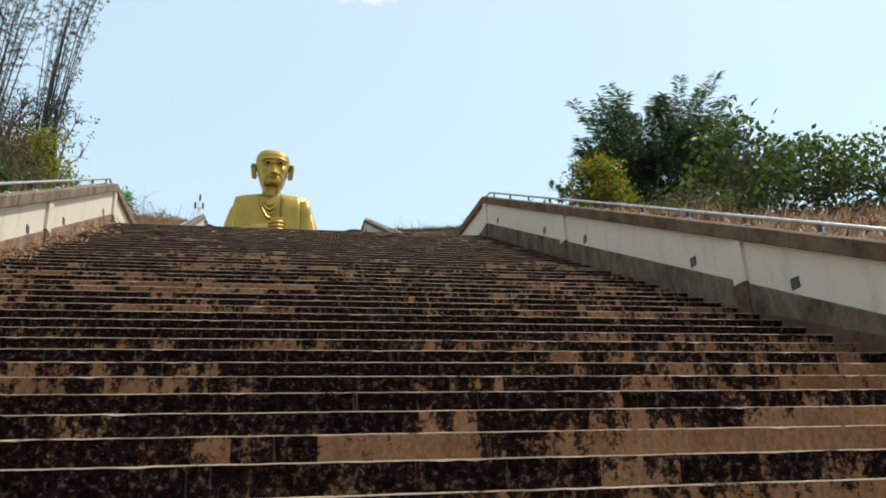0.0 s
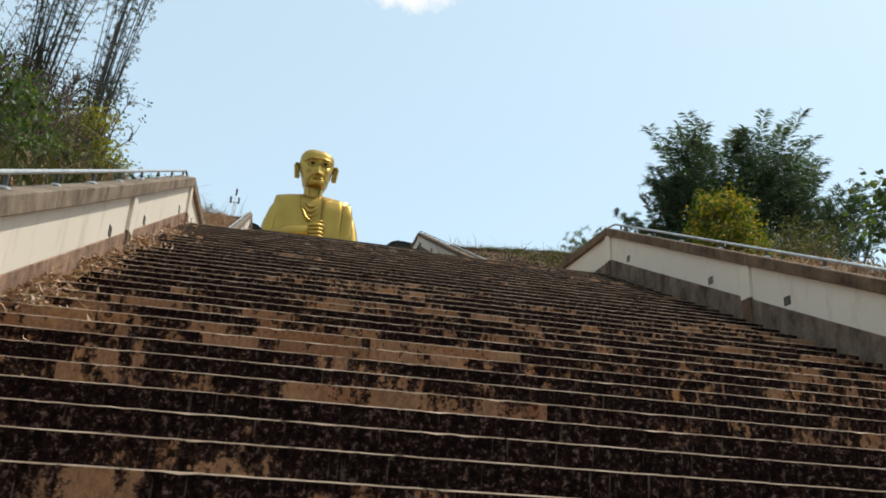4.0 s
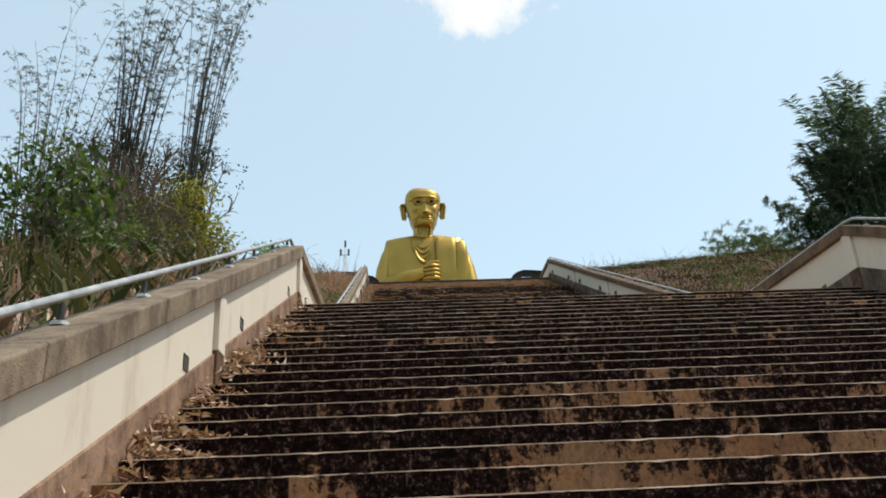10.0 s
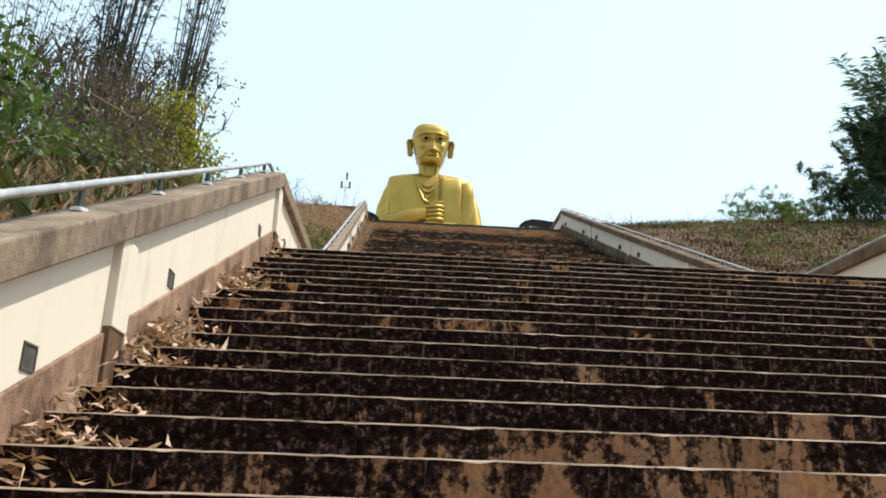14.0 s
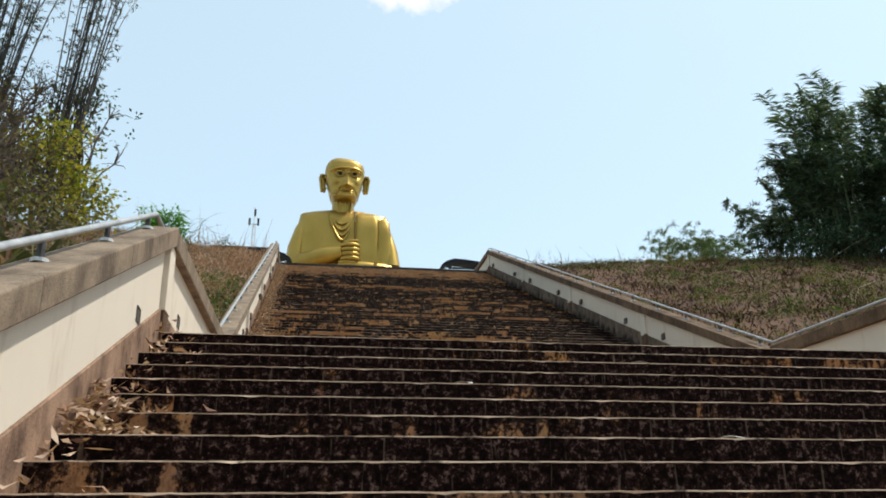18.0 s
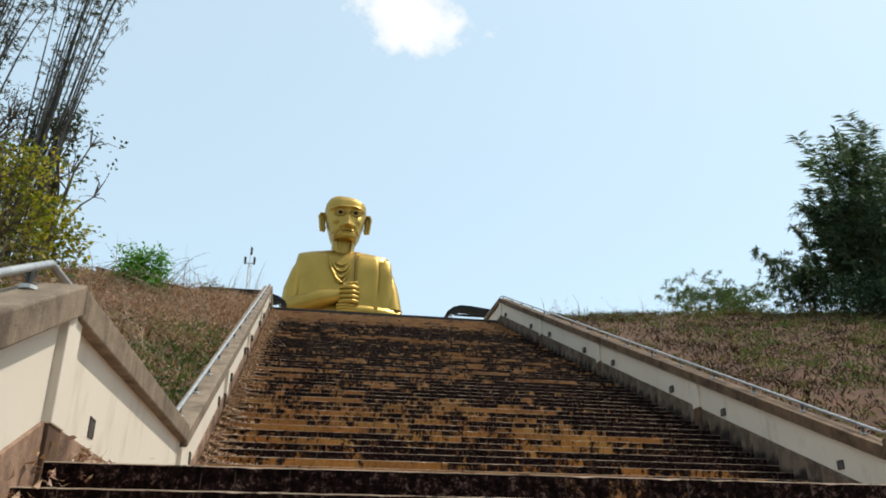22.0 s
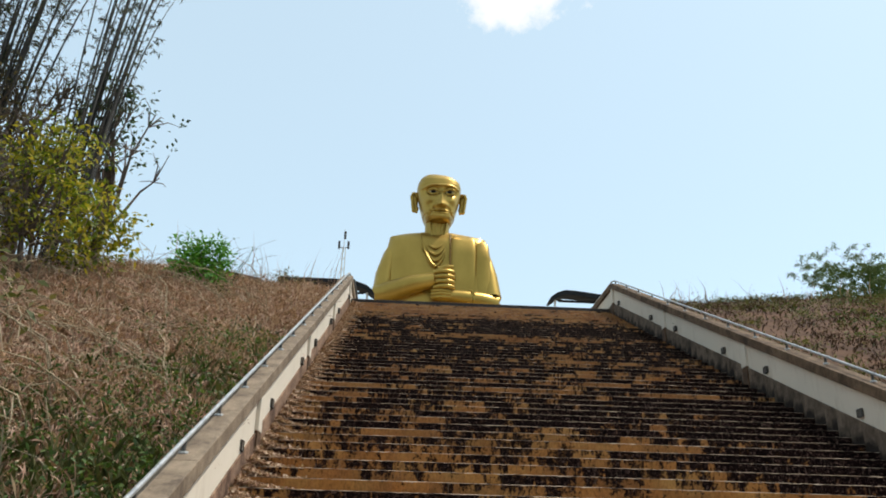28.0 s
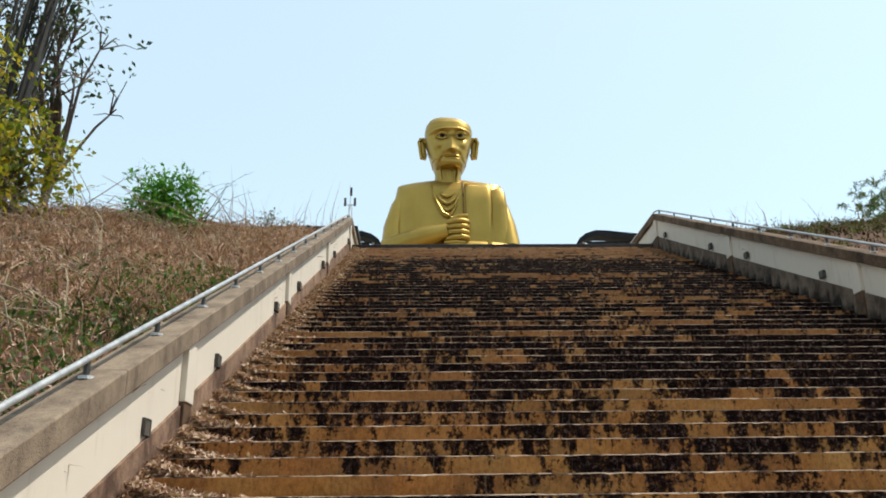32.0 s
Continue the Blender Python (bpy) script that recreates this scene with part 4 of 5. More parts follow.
def shrub(name, label, category, base, size, mat, bark=BARK, seed=1, clumps=14, per=260, leaf=(0.14, 0.06), clump=0.5, trunks=4, low=0.15, bare=0.0, group=""):
    """A bush or small tree: stems, limbs to each clump, and clumps of leaves with gaps between."""
    rng = np.random.default_rng(seed)
    root = new(name)
    root.location = base
    rx, ry, h = size
    verts, faces = [], []

    def limb(points, radii, sides=5):
        v, f = tube(points, radii, sides)
        n = len(verts)
        verts.extend(v)
        faces.extend(tuple(i + n for i in q) for q in f)

    centres = []
    for i in range(clumps):
        a, u = rng.uniform(0, 2 * math.pi), rng.uniform(low, 1.0)
        r = math.sqrt(rng.uniform(0.1, 1.0)) * math.sqrt(max(0.05, 1 - (abs(u - 0.45) / 0.62) ** 2))
        centres.append(np.array([rx * r * math.cos(a), ry * r * math.sin(a), h * u]))
    heads = [np.array([rng.normal() * rx * 0.12, rng.normal() * ry * 0.12, h * rng.uniform(0.2, 0.4)]) for _ in range(trunks)]
    for hd in heads:
        foot = np.array([hd[0] * 0.4, hd[1] * 0.4, -0.3])
        limb([foot, (foot + hd) / 2 + rng.normal(size=3) * 0.05 * h * 0.3, hd], [0.022 * h, 0.016 * h, 0.012 * h], 7)
    alive = []
    for c in centres:
        hd = heads[int(rng.integers(len(heads)))]
        bend = (hd + c) / 2 + rng.normal(size=3) * 0.05 * h + (0, 0, 0.06 * h)
        limb([hd, bend, c], [0.010 * h, 0.006 * h, 0.003 * h], 5)
        for _ in range(5):
            end = c + unit(rng.normal(size=3) + (0, 0, 0.35)) * clump * rng.uniform(0.6, 1.3)
            limb([bend * 0.3 + c * 0.7, (c + end) / 2 + rng.normal(size=3) * 0.06, end], [0.004 * h, 0.0028 * h, 0.0015 * h], 4)
            if rng.random() > bare:
                alive.append(end)
    mesh_of("stem", verts, faces, bark, root)
    alive = np.array(alive)
    k = len(alive)
    n = max(1, clumps * per)
    pick = rng.integers(0, k, n)
    at = alive[pick] + rng.normal(size=(n, 3)) * clump * np.array([0.36, 0.36, 0.30])
    ways = unit(at - alive[pick] + rng.normal(size=(n, 3)) * 0.25 * clump) + rng.normal(size=(n, 3)) * 0.5 + (0, 0, 0.1)
    tagged(many("foliage", *leaves(rng, at, ways, leaf[0], leaf[1]), mat, root), kind="stuff")
    return tagged(root, label, category, group)


def bamboo(name, label, base, culms, height, lean, foot, crown, mat, culm_mat, seed, twig=0.8, per=26, leaf=(0.2, 0.03), start=0.25, arch=0.12, thick=0.035, group="", cap=1.0):
    """A clump of bamboo: bending culms, each its own part, with side twigs and narrow leaves."""
    rng = np.random.default_rng(seed)
    root = new(name)
    root.location = base
    tv, tf, at, ways = [], [], [], []
    for c in range(culms):
        a, r = rng.uniform(0, 2 * math.pi), math.sqrt(rng.uniform(0, 1))
        p0 = np.array([foot[0] * r * math.cos(a), foot[1] * r * math.sin(a), -0.3])
        out = np.array([crown[0] * r * math.cos(a), crown[1] * r * math.sin(a), 0])
        h = height * rng.uniform(0.72, 1.05)
        sway = np.array([lean[0], lean[1], 0]) * h / height * rng.uniform(0.8, 1.15)
        droop_way = unit(out + sway + rng.normal(size=3) * (0.8, 0.8, 0))
        line = []
        for i in range(13):
            s = i / 12
            p = p0 + np.array([0, 0, h * s]) + (sway * 0.55 * s + sway * 0.45 * s * s) + out * s ** 1.5
            bend = max(0.0, s - 0.62) / 0.38
            p = p + droop_way * arch * h * bend ** 2 - np.array([0, 0, 1]) * arch * 0.6 * h * bend ** 2.4
            line.append(p)
        fat = thick * rng.uniform(0.75, 1.2)
        v, f = tube(line, [fat * (1 - 0.86 * i / 12) for i in range(13)], 6)
        mesh_of("culm", v, f, culm_mat, root)
        line = np.array(line)
        nodes = int(h * 3.0)
        for j in range(nodes):
            s = start + (1 - start) * (j + rng.random()) / nodes
            if rng.random() > 0.8 * cap + 0.2 * s:
                continue
            q = s * 12
            i = min(11, int(q))
            p = line[i] + (line[i + 1] - line[i]) * (q - i)
            a2 = rng.uniform(0, 2 * math.pi)
            w = unit(np.array([math.cos(a2), math.sin(a2), rng.uniform(0.2, 0.9)]))
            tl = twig * rng.uniform(0.4, 1.2) * (0.6 + 0.6 * s)
            mid = p + w * tl * 0.55
            end = p + w * tl + np.array([0, 0, -0.22 * tl])
            vv, ff = tube([p, mid, end], [0.007, 0.005, 0.002], 3)
            n = len(tv)
            tv.extend(vv)
            tf.extend(tuple(k + n for k in g) for g in ff)
            k = max(1, int(per * rng.uniform(0.4, 1.4) * (0.4 + 0.9 * s)))
            u = rng.uniform(0.25, 1.0, k)[:, None]
            at.append(np.where(u < 0.55, p + (mid - p) * u / 0.55, mid + (end - mid) * (u - 0.55) / 0.45))
            ways.append(np.tile(w, (k, 1)) * 0.8 + rng.normal(size=(k, 3)) * 0.6 + (0, 0, -0.25))
    tagged(mesh_of("twig", tv, tf, culm_mat, root), kind="stuff")
    tagged(many("foliage", *leaves(rng, np.concatenate(at), np.concatenate(ways), leaf[0], leaf[1], 0.25), mat, root), kind="stuff")
    return tagged(root, label, "bamboo", group)


def plumes(name, label, base, count, low, long, spread_xy, mat, seed):
    """Arching stems that carry long narrow leaves in two ranks, like feathers."""
    rng = np.random.default_rng(seed)
    root = new(name)
    root.location = base
    at, ways = [], []
    for i in range(count):
        a = rng.uniform(0, 2 * math.pi)
        foot = np.array([spread_xy[0] * rng.uniform(-1, 1), spread_xy[1] * rng.uniform(-1, 1), -0.2])
        lean = np.array([0.18 * foot[0] / spread_xy[0] + 0.14 * math.cos(a), 0.16 * math.sin(a), 0])
        h = low * rng.uniform(0.75, 1.1) * (1 - 0.25 * (foot[0] / spread_xy[0]) ** 2)
        tip = long * rng.uniform(0.7, 1.1)
        bow = unit(lean + rng.normal(size=3) * (0.15, 0.15, 0))
        line = []
        for k in range(15):
            q = k / 14
            up = h * min(1.0, q / 0.55) if q < 0.55 else h + tip * (q - 0.55) / 0.45
            over = max(0.0, q - 0.5) / 0.5
            line.append(foot + lean * up * 0.8 + (0, 0, up) + bow * 0.22 * tip * over ** 2 - np.array([0, 0, 0.25 * tip * over ** 3]))
        v, f = tube(line, [0.028 * (1 - 0.9 * k / 14) for k in range(15)], 5)
        mesh_of("culm", v, f, CULM_GREEN, root)
        line = np.array(line)
        b = rng.uniform(-0.6, 0.6)
        flat = np.array([math.cos(b), math.sin(b), 0])
        for k in range(46):
            q = 6.6 + 7.3 * k / 45
            j = min(13, int(q))
            p = line[j] + (line[j + 1] - line[j]) * (q - j)
            along_it = unit(line[j + 1] - line[j])
            for rank in (-1, 1):
                for _ in range(2):
                    at.append(p + rng.normal(size=3) * 0.03)
                    ways.append(rank * flat + 0.45 * along_it + rng.normal(size=3) * 0.22 + (0, 0, 0.1))
    tagged(many("foliage", *leaves(rng, np.array(at), np.array(ways), 0.62, 0.075, 0.22), mat, root), kind="stuff")
    return tagged(root, label, "bamboo", "green bamboo on the slope")


def on_hill(x, y, sink=0.05):
    return (x, y, hill(x, y) - sink)


bamboo("bamboo_clump", "tall leaning clump of dry grey bamboo with sparse leaves", on_hill(-11.9, 42.3), 19, 17.0, (0.75, 2.0), (0.42, 0.5), (0.95, 1.0), LEAF_BAMBOO, CULM, 11, 0.55, 11, (0.17, 0.04), 0.3, 0.03, 0.05, "dry bamboo on the slope", 0.55)
bamboo("bamboo_clump", "tall thick clump of dry dark bamboo with sparse leaves", on_hill(-14.6, 42.6), 24, 16.5, (0.5, 2.0), (0.6, 0.6), (1.6, 1.2), LEAF_BAMBOO, CULM, 12, 0.65, 12, (0.17, 0.04), 0.3, 0.04, 0.05, "dry bamboo on the slope", 0.6)
bamboo("bamboo_clump", "dry grey bamboo clump among bare twigs", on_hill(-17.6, 42.0), 18, 13.0, (0.2, 1.0), (1.2, 1.0), (1.8, 1.2), LEAF_BAMBOO, CULM, 13, 0.9, 9, (0.17, 0.04), 0.2, 0.05, 0.035, "dry bamboo on the slope", 0.7)
bamboo("bamboo_grove", "dense dark green bamboo grove with feathery tops", on_hill(21.7, 46.0), 70, 6.0, (0.4, 0.4), (3.0, 1.6), (1.3, 1.4), LEAF_DARK, CULM_GREEN, 21, 1.15, 46, (0.30, 0.05), 0.14, 0.09, 0.035, "green bamboo on the slope")
plumes("bamboo_plumes", "tall feathery bamboo plumes with leaves in two ranks", on_hill(22.6, 46.8), 34, 5.6, 4.5, (2.6, 1.2), LEAF_PLUME, 22)
plumes("bamboo_plumes", "tall feathery bamboo plumes with leaves in two ranks", on_hill(24.7, 46.9), 32, 5.9, 4.6, (2.2, 1.2), LEAF_PLUME, 28)
plumes("bamboo_plumes", "feathery bamboo sprays leaning out of the grove", on_hill(20.2, 46.6), 20, 3.0, 3.2, (1.7, 1.0), LEAF_PLUME, 26)
plumes("bamboo_plumes", "feathery bamboo sprays leaning out of the grove", on_hill(28.2, 46.6), 22, 3.4, 3.2, (2.0, 1.0), LEAF_PLUME, 27)
bamboo("bamboo_grove", "green bamboo grove leaning outwards", on_hill(28.6, 46.4), 30, 5.4, (1.2, 0.2), (2.0, 1.4), (1.6, 1.4), LEAF_DARK, CULM_GREEN, 23, 1.2, 36, (0.30, 0.05), 0.18, 0.12, 0.035, "green bamboo on the slope")
bamboo("bamboo_bush", "low spraying bamboo bush behind the brow of the slope", (21.5, 61, TOP), 30, 8.2, (-0.2, 0), (1.4, 1.0), (1.4, 1.2), LEAF_GREEN, CULM_GREEN, 24, 0.9, 38, (0.27, 0.042), 0.35, 0.16, 0.03, "green bamboo on the slope")
bamboo("bamboo_bush", "leafy dark bamboo bush on the brow", on_hill(18.7, 49.2), 26, 4.0, (0.5, 0), (1.3, 0.8), (1.2, 1.0), LEAF_DARK, CULM_GREEN, 25, 0.7, 42, (0.30, 0.05), 0.2, 0.2, 0.02, "green bamboo on the slope")

shrub("flowering_bush", "rounded bush of lime and orange-yellow leaves", "bush", on_hill(8.85, 25.2), (0.88, 0.85, 2.4), LEAF_LIME, seed=31, clumps=42, per=130, leaf=(0.11, 0.055), clump=0.34, low=0.25)
shrub("green_shrub", "broad-leaved green shrub with a tall shoot", "shrub", on_hill(10.6, 20.8), (1.2, 1.0, 2.4), LEAF_GREEN, seed=32, clumps=24, per=34, leaf=(0.22, 0.12), clump=0.5, bare=0.25, group="shrubs on the slope")
shrub("green_shrub", "dark broad-leaved shrub on the dry slope", "shrub", on_hill(13.5, 21.6), (1.7, 1.2, 1.8), LEAF_GREEN, seed=33, clumps=34, per=40, leaf=(0.20, 0.12), clump=0.5, bare=0.15, group="shrubs on the slope")
shrub("green_shrub", "dark broad-leaved shrub on the dry slope", "shrub", on_hill(16.4, 22.6), (1.9, 1.3, 2.0), LEAF_GREEN, seed=34, clumps=36, per=40, leaf=(0.20, 0.12), clump=0.55, bare=0.15, group="shrubs on the slope")
shrub("thin_tree", "slender half-bare tree with pale leaves", "tree", on_hill(12.6, 27.5), (1.1, 1.0, 2.4), LEAF_OLIVE, seed=35, clumps=24, per=36, leaf=(0.12, 0.06), clump=0.6, bare=0.35, trunks=2)
shrub("olive_shrub", "dusty olive shrub beside the bamboo", "shrub", on_hill(14.4, 31.0), (1.8, 1.5, 1.5), LEAF_OLIVE, seed=36, clumps=34, per=80, leaf=(0.14, 0.06), clump=0.6, bare=0.2, group="shrubs on the slope")
shrub("olive_shrub", "dusty olive shrub beside the bamboo", "shrub", on_hill(19.4, 36.0), (2.2, 1.8, 2.6), LEAF_OLIVE, seed=37, clumps=34, per=80, leaf=(0.15, 0.06), clump=0.7, bare=0.2, group="shrubs on the slope")

for i, (x, y, h) in enumerate(((18.6, 45.6, 1.3), (20.6, 45.2, 1.7), (22.8, 45.0, 2.0), (25.2, 45.0, 2.2), (27.6, 44.8, 2.0))):
    shrub("undergrowth", "dark undergrowth at the foot of the bamboo", "undergrowth", on_hill(x, y), (1.5, 0.9, h), LEAF_DARK, seed=100 + i, clumps=30, per=90, leaf=(0.18, 0.06), clump=0.45, low=0.02, group="undergrowth below the bamboo")
shrub("lime_tree", "leafy yellow-green bush in front of the bamboo", "bush", on_hill(-11.2, 39.8), (1.3, 1.1, 3.6), LEAF_LIME_OLD, seed=41, clumps=32, per=66, leaf=(0.17, 0.08), clump=0.52, bare=0.25, low=0.2)
shrub("young_tree", "young tree with bare limbs and few dark leaves", "tree", on_hill(-11.9, 45.2), (1.7, 1.4, 6.0), LEAF_DARK, seed=42, clumps=22, per=22, leaf=(0.20, 0.11), clump=0.7, bare=0.35, trunks=2, low=0.45)
shrub("lime_bush", "sunlit yellow-green bush beside the bamboo", "bush", on_hill(-10.5, 41.2), (0.8, 0.8, 2.3), LEAF_LIME_OLD, seed=43, clumps=26, per=44, leaf=(0.18, 0.10), clump=0.42, bare=0.1)
shrub("green_bush", "bright green bush with long thin sprays", "bush", on_hill(-8.4, 43.6), (0.6, 0.6, 1.05), LEAF_BRIGHT, seed=44, clumps=26, per=85, leaf=(0.17, 0.06), clump=0.34, bare=0.12, low=0.05)
bamboo("spray_bush", "thin arching green sprays beside the bush", on_hill(-8.0, 44.0), 26, 2.2, (0.2, 0), (0.4, 0.3), (1.0, 0.7), LEAF_BRIGHT, CULM_GREEN, 45, 0.06, 3, (0.05, 0.012), 0.15, 0.22, 0.016)
for i, (x, y, rx, h, mat, bare) in enumerate(((-9.9, 27.0, 1.5, 2.4, LEAF_GREEN, 0.2), (-8.9, 31.0, 1.5, 2.2, LEAF_OLIVE, 0.3), (-11.2, 34.0, 2.0, 3.2, LEAF_DRY, 0.3), (-8.4, 22.5, 1.1, 1.3, LEAF_GREEN, 0.2), (-9.8, 18.0, 1.3, 1.5, LEAF_OLIVE, 0.3))):
    shrub("slope_shrub", "dense green shrub on the overgrown slope" if mat is LEAF_GREEN else "dusty half-bare shrub on the overgrown slope", "shrub", on_hill(x, y), (rx, rx * 0.8, h), mat, seed=50 + i, clumps=30, per=40, leaf=(0.16, 0.07), clump=0.5, bare=bare, low=0.03, group="shrubs on the overgrown slope")
for i, (x, y, rx, h) in enumerate(((-10.4, 32.5, 1.6, 3.8), (-12.4, 37.0, 2.0, 4.8), (-13.0, 33.0, 2.0, 4.6), (-13.4, 41.0, 1.6, 4.4), (-15.8, 41.0, 1.8, 5.2))):
    shrub("bare_bush", "bare grey twiggy bush", "bush", on_hill(x, y), (rx, rx * 0.8, h), LEAF_DRY, seed=70 + i, clumps=34, per=22, leaf=(0.12, 0.05), clump=0.8, bare=0.5, group="bare bushes")
for i, (x, y, rx, h) in enumerate(((-13.6, 43.4, 1.5, 6.4), (-16.0, 43.6, 1.9, 7.2))):
    shrub("thicket", "dark dry thicket tangled among the bamboo", "thicket", on_hill(x, y), (rx, rx * 0.7, h), LEAF_DRY, seed=120 + i, clumps=44, per=70, leaf=(0.15, 0.05), clump=0.7, bare=0.2, low=0.05, group="thickets among the bamboo")
for i, (x, y, h) in enumerate(((-6.4, 46.5, 0.5), (-7.2, 42.0, 0.8), (-6.1, 48.6, 0.5))):
    shrub("weed", "thin dry weed with a few leaves", "weed", on_hill(x, y), (0.3, 0.3, h), LEAF_OLIVE, seed=80 + i, clumps=8, per=14, leaf=(0.10, 0.05), clump=0.22, bare=0.3, trunks=3, group="weeds on the slope")


# ---- grass on the slopes ----
def blades(name, label, area, count, tall, mat, seed, where=None, lean=0.5, wide=0.02):
    rng = np.random.default_rng(seed)
    (x0, x1), (y0, y1) = area
    x, y = rng.uniform(x0, x1, count), rng.uniform(y0, y1, count)
    thick = np.array([noise.noise((a * 0.35, b * 0.35, seed)) for a, b in zip(x, y)])
    keep = rng.random(count) < np.clip(0.55 + 0.9 * thick, 0.08, 1)
    if where is not None:
        keep &= where(x, y, rng)
    x, y = x[keep], y[keep]
    n = len(x)
    z = np.array([hill(a, b) for a, b in zip(x, y)])
    foot = np.stack([x, y, z - 0.02], 1)
    h = tall * rng.uniform(0.4, 1.3, n)[:, None]
    a = rng.uniform(0, 2 * math.pi, n)
    side = np.stack([np.cos(a), np.sin(a), 0 * a], 1)
    bend = rng.normal(size=(n, 3)) * lean * (1, 1, 0)
    mid = foot + h * 0.55 * unit(bend * 0.5 + (0, 0, 1))
    tip = mid + h * 0.5 * unit(bend * 1.6 + (0, 0, 0.7))
    w = wide * rng.uniform(0.6, 1.5, n)[:, None]
    verts = np.stack([foot - w * side, foot + w * side, mid + 0.8 * w * side, tip, mid - 0.8 * w * side], 1).reshape(-1, 3)
    ob = many(name, verts, np.arange(5 * n).reshape(n, 5), mat)
    return tagged(ob, label, "grass", kind="stuff")


EDGE = HALF + 0.36
blades("dry_grass", "dead tan and brown grass covering the slope", ((-19, -EDGE), (23.5, 51)), 190000, 0.20, STRAW, 3, None, 0.9, 0.013)
blades("dry_grass", "dead tan and brown grass covering the slope", ((EDGE, 31), (23.5, 51)), 70000, 0.19, WEATHERED, 4, None, 0.9, 0.014)
blades("dry_grass", "dead tan and brown grass on the lower slope", ((-15, -EDGE - 0.25), (6, 23.5)), 12000, 0.34, STRAW, 5, None, 0.8, 0.02)
blades("dry_grass", "dead tan and brown grass on the lower slope", ((EDGE + 0.25, 20), (8, 23.5)), 14000, 0.34, STRAW, 6, None, 0.8, 0.02)
blades("green_grass", "green weeds and grass growing along the coping", ((-12, -EDGE), (23.5, 40)), 32000, 0.34, GRASS, 7, lambda x, y, r: r.random(len(x)) < np.clip(1.2 - (-x - EDGE) / 4.6 - np.abs(y - 29) / 10, 0.02, 1), 0.6, 0.022)
blades("green_grass", "patches of green grass in the dead grass", ((EDGE, 30), (26, 50)), 10000, 0.19, GRASS, 8, lambda x, y, r: r.random(len(x)) < np.array([0.08 + 0.9 * smooth(0.0, 0.3, noise.noise((a * 0.8, b * 0.8, 2))) for a, b in zip(x, y)]), 0.7, 0.014)
blades("green_grass", "rank green grass below the bamboo", ((-14, -EDGE - 0.25), (8, 26)), 9000, 0.5, GRASS, 9, None, 0.6, 0.02)
blades("tall_straw", "tall thin dry straws along the brow", ((-9.5, -EDGE), (44, 50)), 130, 1.5, STRAW, 10, None, 0.22, 0.008)
blades("tall_straw", "tall thin dry straws along the brow", ((EDGE, 24), (47, 50.5)), 300, 0.8, STRAW, 14, None, 0.3, 0.01)


def weeds(seed, count, area, mat, name, label, size=0.09):
    """Low broad leaves over the slope."""
    rng = np.random.default_rng(seed)
    (x0, x1), (y0, y1) = area
    x, y = rng.uniform(x0, x1, count), rng.uniform(y0, y1, count)
    near = np.clip(1.1 - (-x - EDGE) / 2.6, 0.03, 1) if x0 < 0 else np.full(count, 0.6)
    patch = np.array([noise.noise((a * 0.5, b * 0.5, seed)) for a, b in zip(x, y)])
    keep = rng.random(count) < near * np.clip(0.6 + patch, 0.1, 1)
    x, y = x[keep], y[keep]
    at = np.stack([x, y, np.array([hill(a, b) for a, b in zip(x, y)]) + rng.uniform(0.05, 0.5, len(x)) ** 1.3], 1)
    return tagged(many(name, *leaves(rng, at, rng.normal(size=(len(x), 3)) + (0, 0, 0.4), size, size * 0.42), mat), label, "weeds", kind="stuff")


weeds(61, 24000, ((-10.5, -EDGE), (24.5, 38)), LEAF_GREEN, "green_weeds", "leafy green weeds crowding the outside of the parapet")
weeds(62, 9000, ((EDGE, 28), (27, 50)), LEAF_OLIVE, "dusty_weeds", "low dusty weeds in the dead grass")
weeds(63, 30000, ((-18, -EDGE), (24, 50)), LITTER, "slope_litter", "fallen dry leaves caught in the dead grass", 0.055)


def tufts(count, area, seed, mat, name, label, size=0.16, leaf=(0.12, 0.035), per=26):
    """Low tufts of leaves that stand off the ground."""
    rng = np.random.default_rng(seed)
    (x0, x1), (y0, y1) = area
    x, y = rng.uniform(x0, x1, count), rng.uniform(y0, y1, count)
    keep = np.array([noise.noise((a * 0.45, b * 0.45, seed)) for a, b in zip(x, y)]) > rng.uniform(-0.5, 0.4, count)
    x, y = x[keep], y[keep]
    foot = np.stack([x, y, np.array([hill(a, b) for a, b in zip(x, y)])], 1)
    at = np.repeat(foot, per, 0)
    big = np.repeat(rng.uniform(0.5, 1.6, len(x)), per)[:, None] * size
    off = rng.normal(size=at.shape) * (0.7, 0.7, 0.45) * big
    off[:, 2] = np.abs(off[:, 2])
    return tagged(many(name, *leaves(rng, at + off, unit(off + (0, 0, 0.05)) + rng.normal(size=at.shape) * 0.5, leaf[0], leaf[1]), mat), label, "weeds", kind="stuff")


tufts(1500, ((EDGE, 28), (26, 50.5)), 71, LEAF_OLIVE, "weed_tufts", "olive weed tufts scattered over the dry slope")
tufts(900, ((EDGE + 3, 28), (32, 50.5)), 72, LEAF_GREEN, "weed_tufts", "green weed tufts below the bamboo")
tufts(1400, ((EDGE, 24), (25, 50.5)), 73, WEATHERED, "straw_tufts", "dead straw tufts scattered over the slope", 0.14, (0.16, 0.02))
tufts(6000, ((-14, -EDGE), (26, 50.5)), 74, STRAW, "straw_tufts", "dead straw tufts matted over the slope", 0.18, (0.22, 0.018))


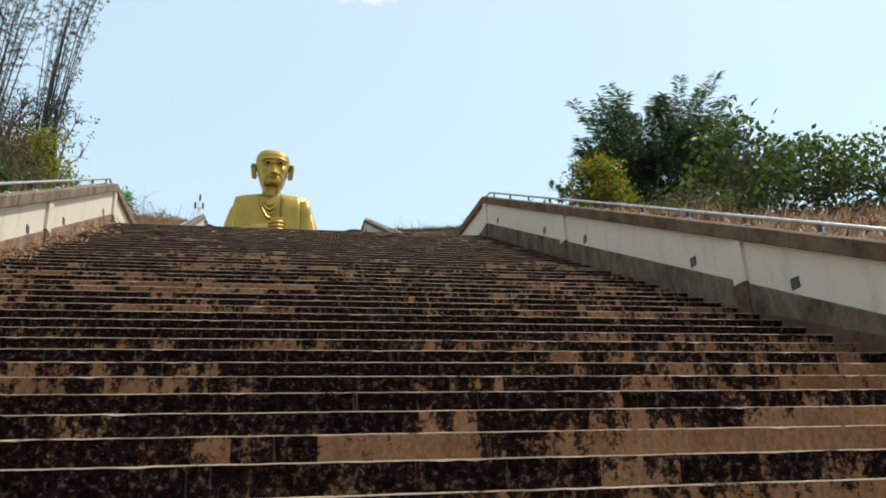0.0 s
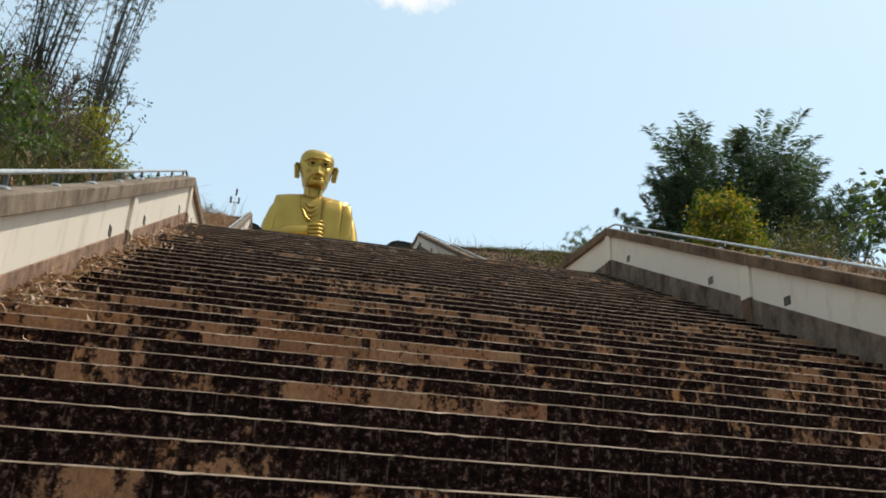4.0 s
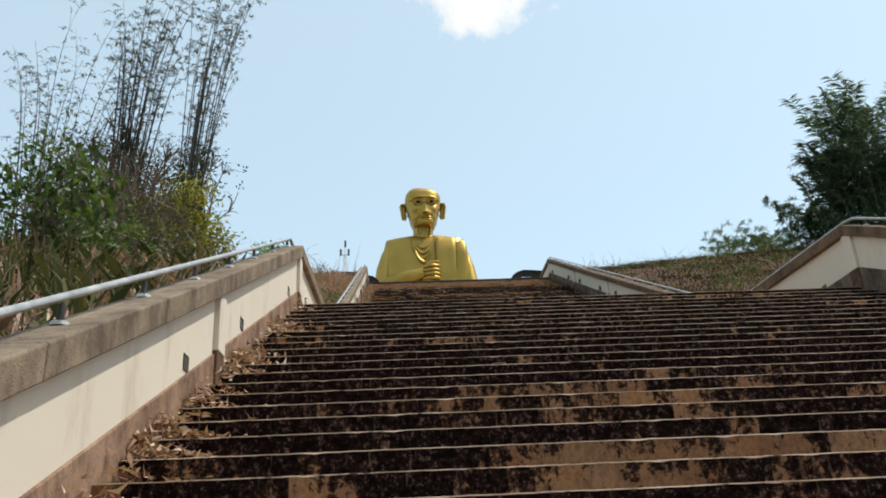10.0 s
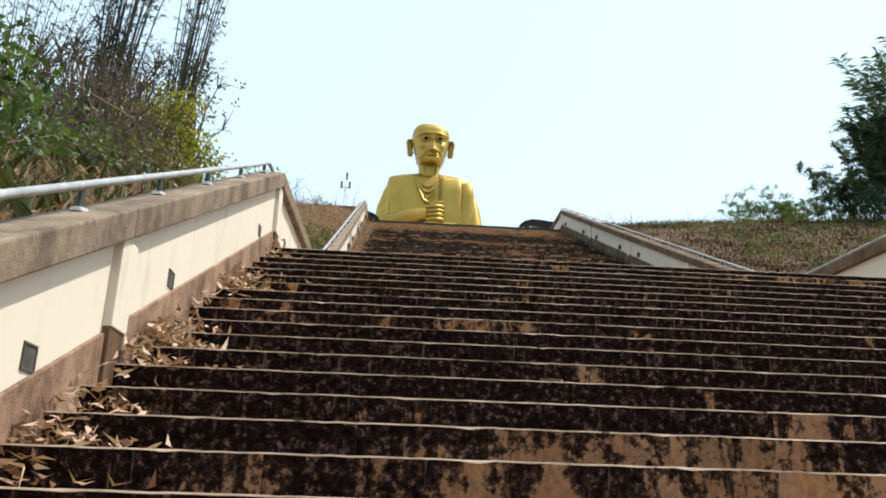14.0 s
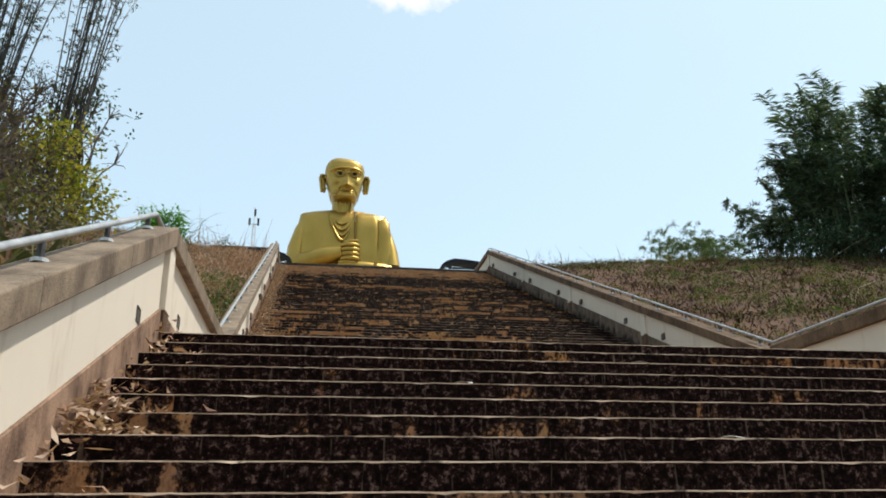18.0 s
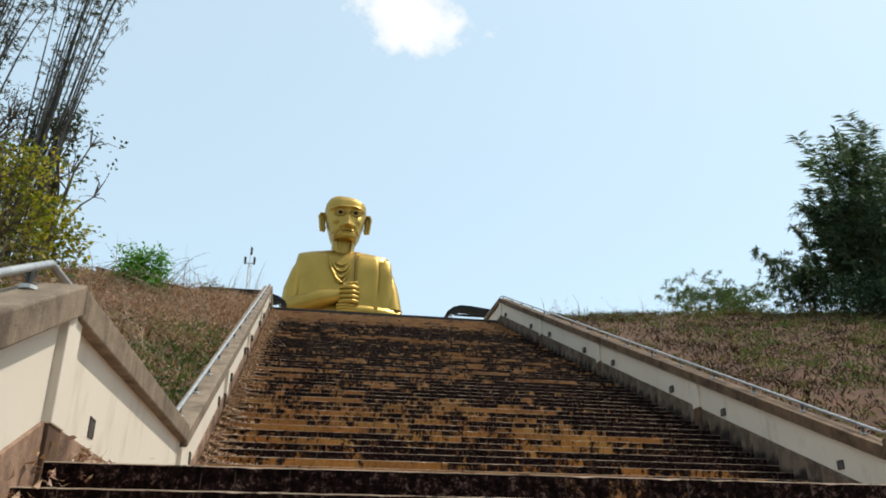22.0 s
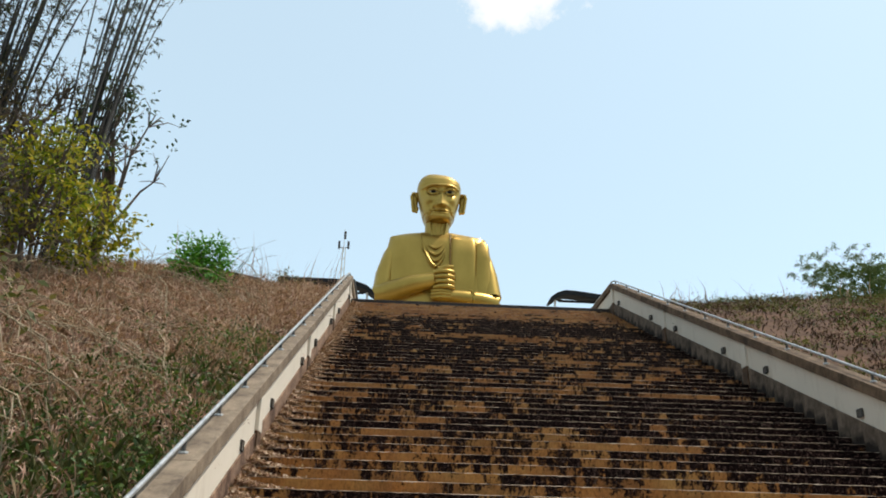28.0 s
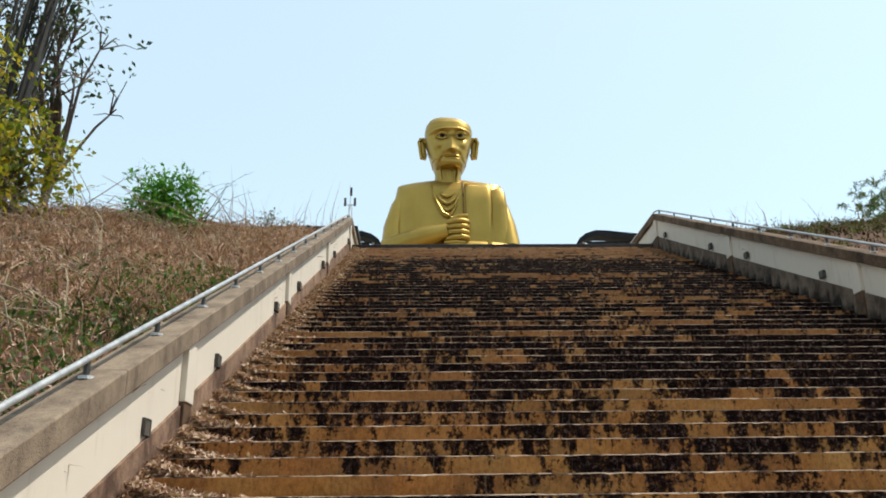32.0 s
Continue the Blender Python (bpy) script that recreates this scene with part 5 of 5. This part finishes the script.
def stalks(count, area, seed):
    """Long dead stalks lying and arching over the slope."""
    rng = np.random.default_rng(seed)
    verts, faces = [], []
    (x0, x1), (y0, y1) = area
    for _ in range(count):
        x, y = rng.uniform(x0, x1), rng.uniform(y0, y1)
        p = np.array([x, y, hill(x, y) - 0.02])
        a, ln = rng.uniform(0, 2 * math.pi), rng.uniform(0.6, 2.3)
        w = np.array([math.cos(a), math.sin(a), 0])
        if abs(x) - ln * 1.1 < HALF + 1.0:
            w[0] = math.copysign(abs(w[0]), x)
        up = rng.uniform(0.15, 0.8) * (0.25 if y > 43 else 1.0)
        pts = [p, p + 0.35 * ln * w * (1 - up) + (0, 0, 0.45 * ln * up), p + 0.8 * ln * w * (1 - 0.5 * up) + (0, 0, 0.75 * ln * up), p + ln * w * 1.1 + (0, 0, 0.7 * ln * up)]
        pts = [(q[0], q[1], max(q[2], hill(q[0], q[1]) + 0.02)) for q in pts]
        fat = rng.uniform(0.35, 1.1)
        v, f = tube(pts, [0.012 * fat, 0.011 * fat, 0.008 * fat, 0.004 * fat], 4)
        n = len(verts)
        verts.extend(v)
        faces.extend(tuple(i + n for i in q) for q in f)
    ob = mesh_of("dead_stalks", verts, faces, DEAD)
    return tagged(ob, "long pale dead stalks lying across the slope", "stalks", kind="stuff")


stalks(1000, ((-14, -EDGE - 0.5), (24.5, 49)), 91)
stalks(110, ((7.4, 26), (25, 49)), 92)

# ---- fallen leaves on the stairs ----
def litter(name, label, steps, seed, dense, long=1.0):
    """Curled dry leaves heaped against the wall, step by step."""
    rng = np.random.default_rng(seed)
    at, ways, ups = [], [], []
    for y, z in steps:
        k = int(3.6 * dense(y, rng))
        if k <= 0:
            continue
        d = np.minimum(rng.exponential(0.13, k), 0.75)
        pile = 0.20 * long * np.exp(-d / 0.25)
        x = -half(y) + 0.05 + d
        yy = y + 0.02 + rng.random(k) ** 0.8 * (TREAD_D - 0.03)
        zz = z + 0.012 + rng.random(k) * pile * (0.4 + 0.6 * (yy - y) / TREAD_D)
        at.append(np.stack([x, yy, zz], 1))
    at = np.concatenate(at)
    n = len(at)
    a = rng.uniform(0, 2 * math.pi, n)
    w = np.stack([np.cos(a), np.sin(a) * 0.7, rng.normal(size=n) * 0.45], 1)
    w = unit(w)
    L = long * (rng.uniform(0.035, 0.085, n) * np.where(rng.random(n) < 0.06, 2.0, 1))[:, None]
    W = (long * rng.uniform(0.006, 0.015, n))[:, None]
    side = unit(np.cross(w, unit(rng.normal(size=(n, 3)) * 0.5 + (0, 0, 1))))
    up = np.cross(side, w)
    curl = (rng.uniform(-0.4, 0.9, n))[:, None] * L
    p0, p1, p2 = at - 0.5 * L * w + 0.4 * curl * up, at, at + 0.5 * L * w + 0.6 * curl * up
    verts = np.stack([p0, p1 + W * side + 0.3 * W * up, p1 - W * side + 0.3 * W * up, p2], 1).reshape(-1, 3)
    base = np.arange(n)[:, None] * 4
    faces = np.concatenate([base + (0, 1, 2), base + (1, 3, 2)])
    ob = many(name, verts, faces, LITTER)
    return tagged(ob, label, "fallen leaves", kind="stuff")


low_steps = [(Y1 - i * TREAD_D, LAND - i * RISE) for i in range(0, 54)]
high_steps = [(Y2 + i * TREAD_U, LAND + (i + 1) * RISE_U) for i in range(HIGH - 1)]


def heaps_low(y, rng):
    heap = 1.0
    for at, size, wide in ((18.65, 75, 0.35), (17.2, 36, 0.25), (16.15, 95, 0.35), (20.8, 50, 0.35), (14.4, 80, 0.5), (11.5, 45, 0.8), (22.6, 10, 0.3)):
        heap += size * math.exp(-((y - at) / wide) ** 2)
    return int(heap * rng.uniform(0.5, 1.3) + rng.integers(0, 3))


def heaps_high(y, rng):
    return int((230 if y < 38 else 150) * rng.uniform(0.4, 1.4) + 12)


litter("leaf_litter", "curled dry bamboo leaves heaped along the wall", low_steps, 5, heaps_low, 1.35)
litter("leaf_litter", "curled dry leaves heaped along the wall on each step", high_steps, 6, heaps_high)
litter("leaf_litter", "dry leaves along the foot of the landing wall", [(Y1 + 0.4 + i * TREAD_D, LAND) for i in range(12)], 7, lambda y, r: 40)


def scrap(x, y, z, w, seed):
    """A torn white paper scrap lying on a step."""
    rng = random.Random(seed)
    pts = [(math.cos(i * 0.9) * w * rng.uniform(0.6, 1.1), math.sin(i * 0.9) * w * 0.45 * rng.uniform(0.6, 1.1), rng.uniform(0.004, 0.02)) for i in range(7)]
    v = [(0, 0, 0.02)] + pts
    ob = mesh_of("paper_scrap", v, [(0, i + 1, (i + 1) % 7 + 1) for i in range(7)], POST)
    ob.location = (x, y, z)
    tagged(ob, "torn white paper scrap lying on a step", "paper scrap", "paper scraps")


for i, (x, k) in enumerate(((-0.42, 2), (-2.15, 4), (-0.7, 7), (-2.1, 13))):
    scrap(x, Y1 - k * TREAD_D + 0.05, LAND - k * RISE, 0.09, i)
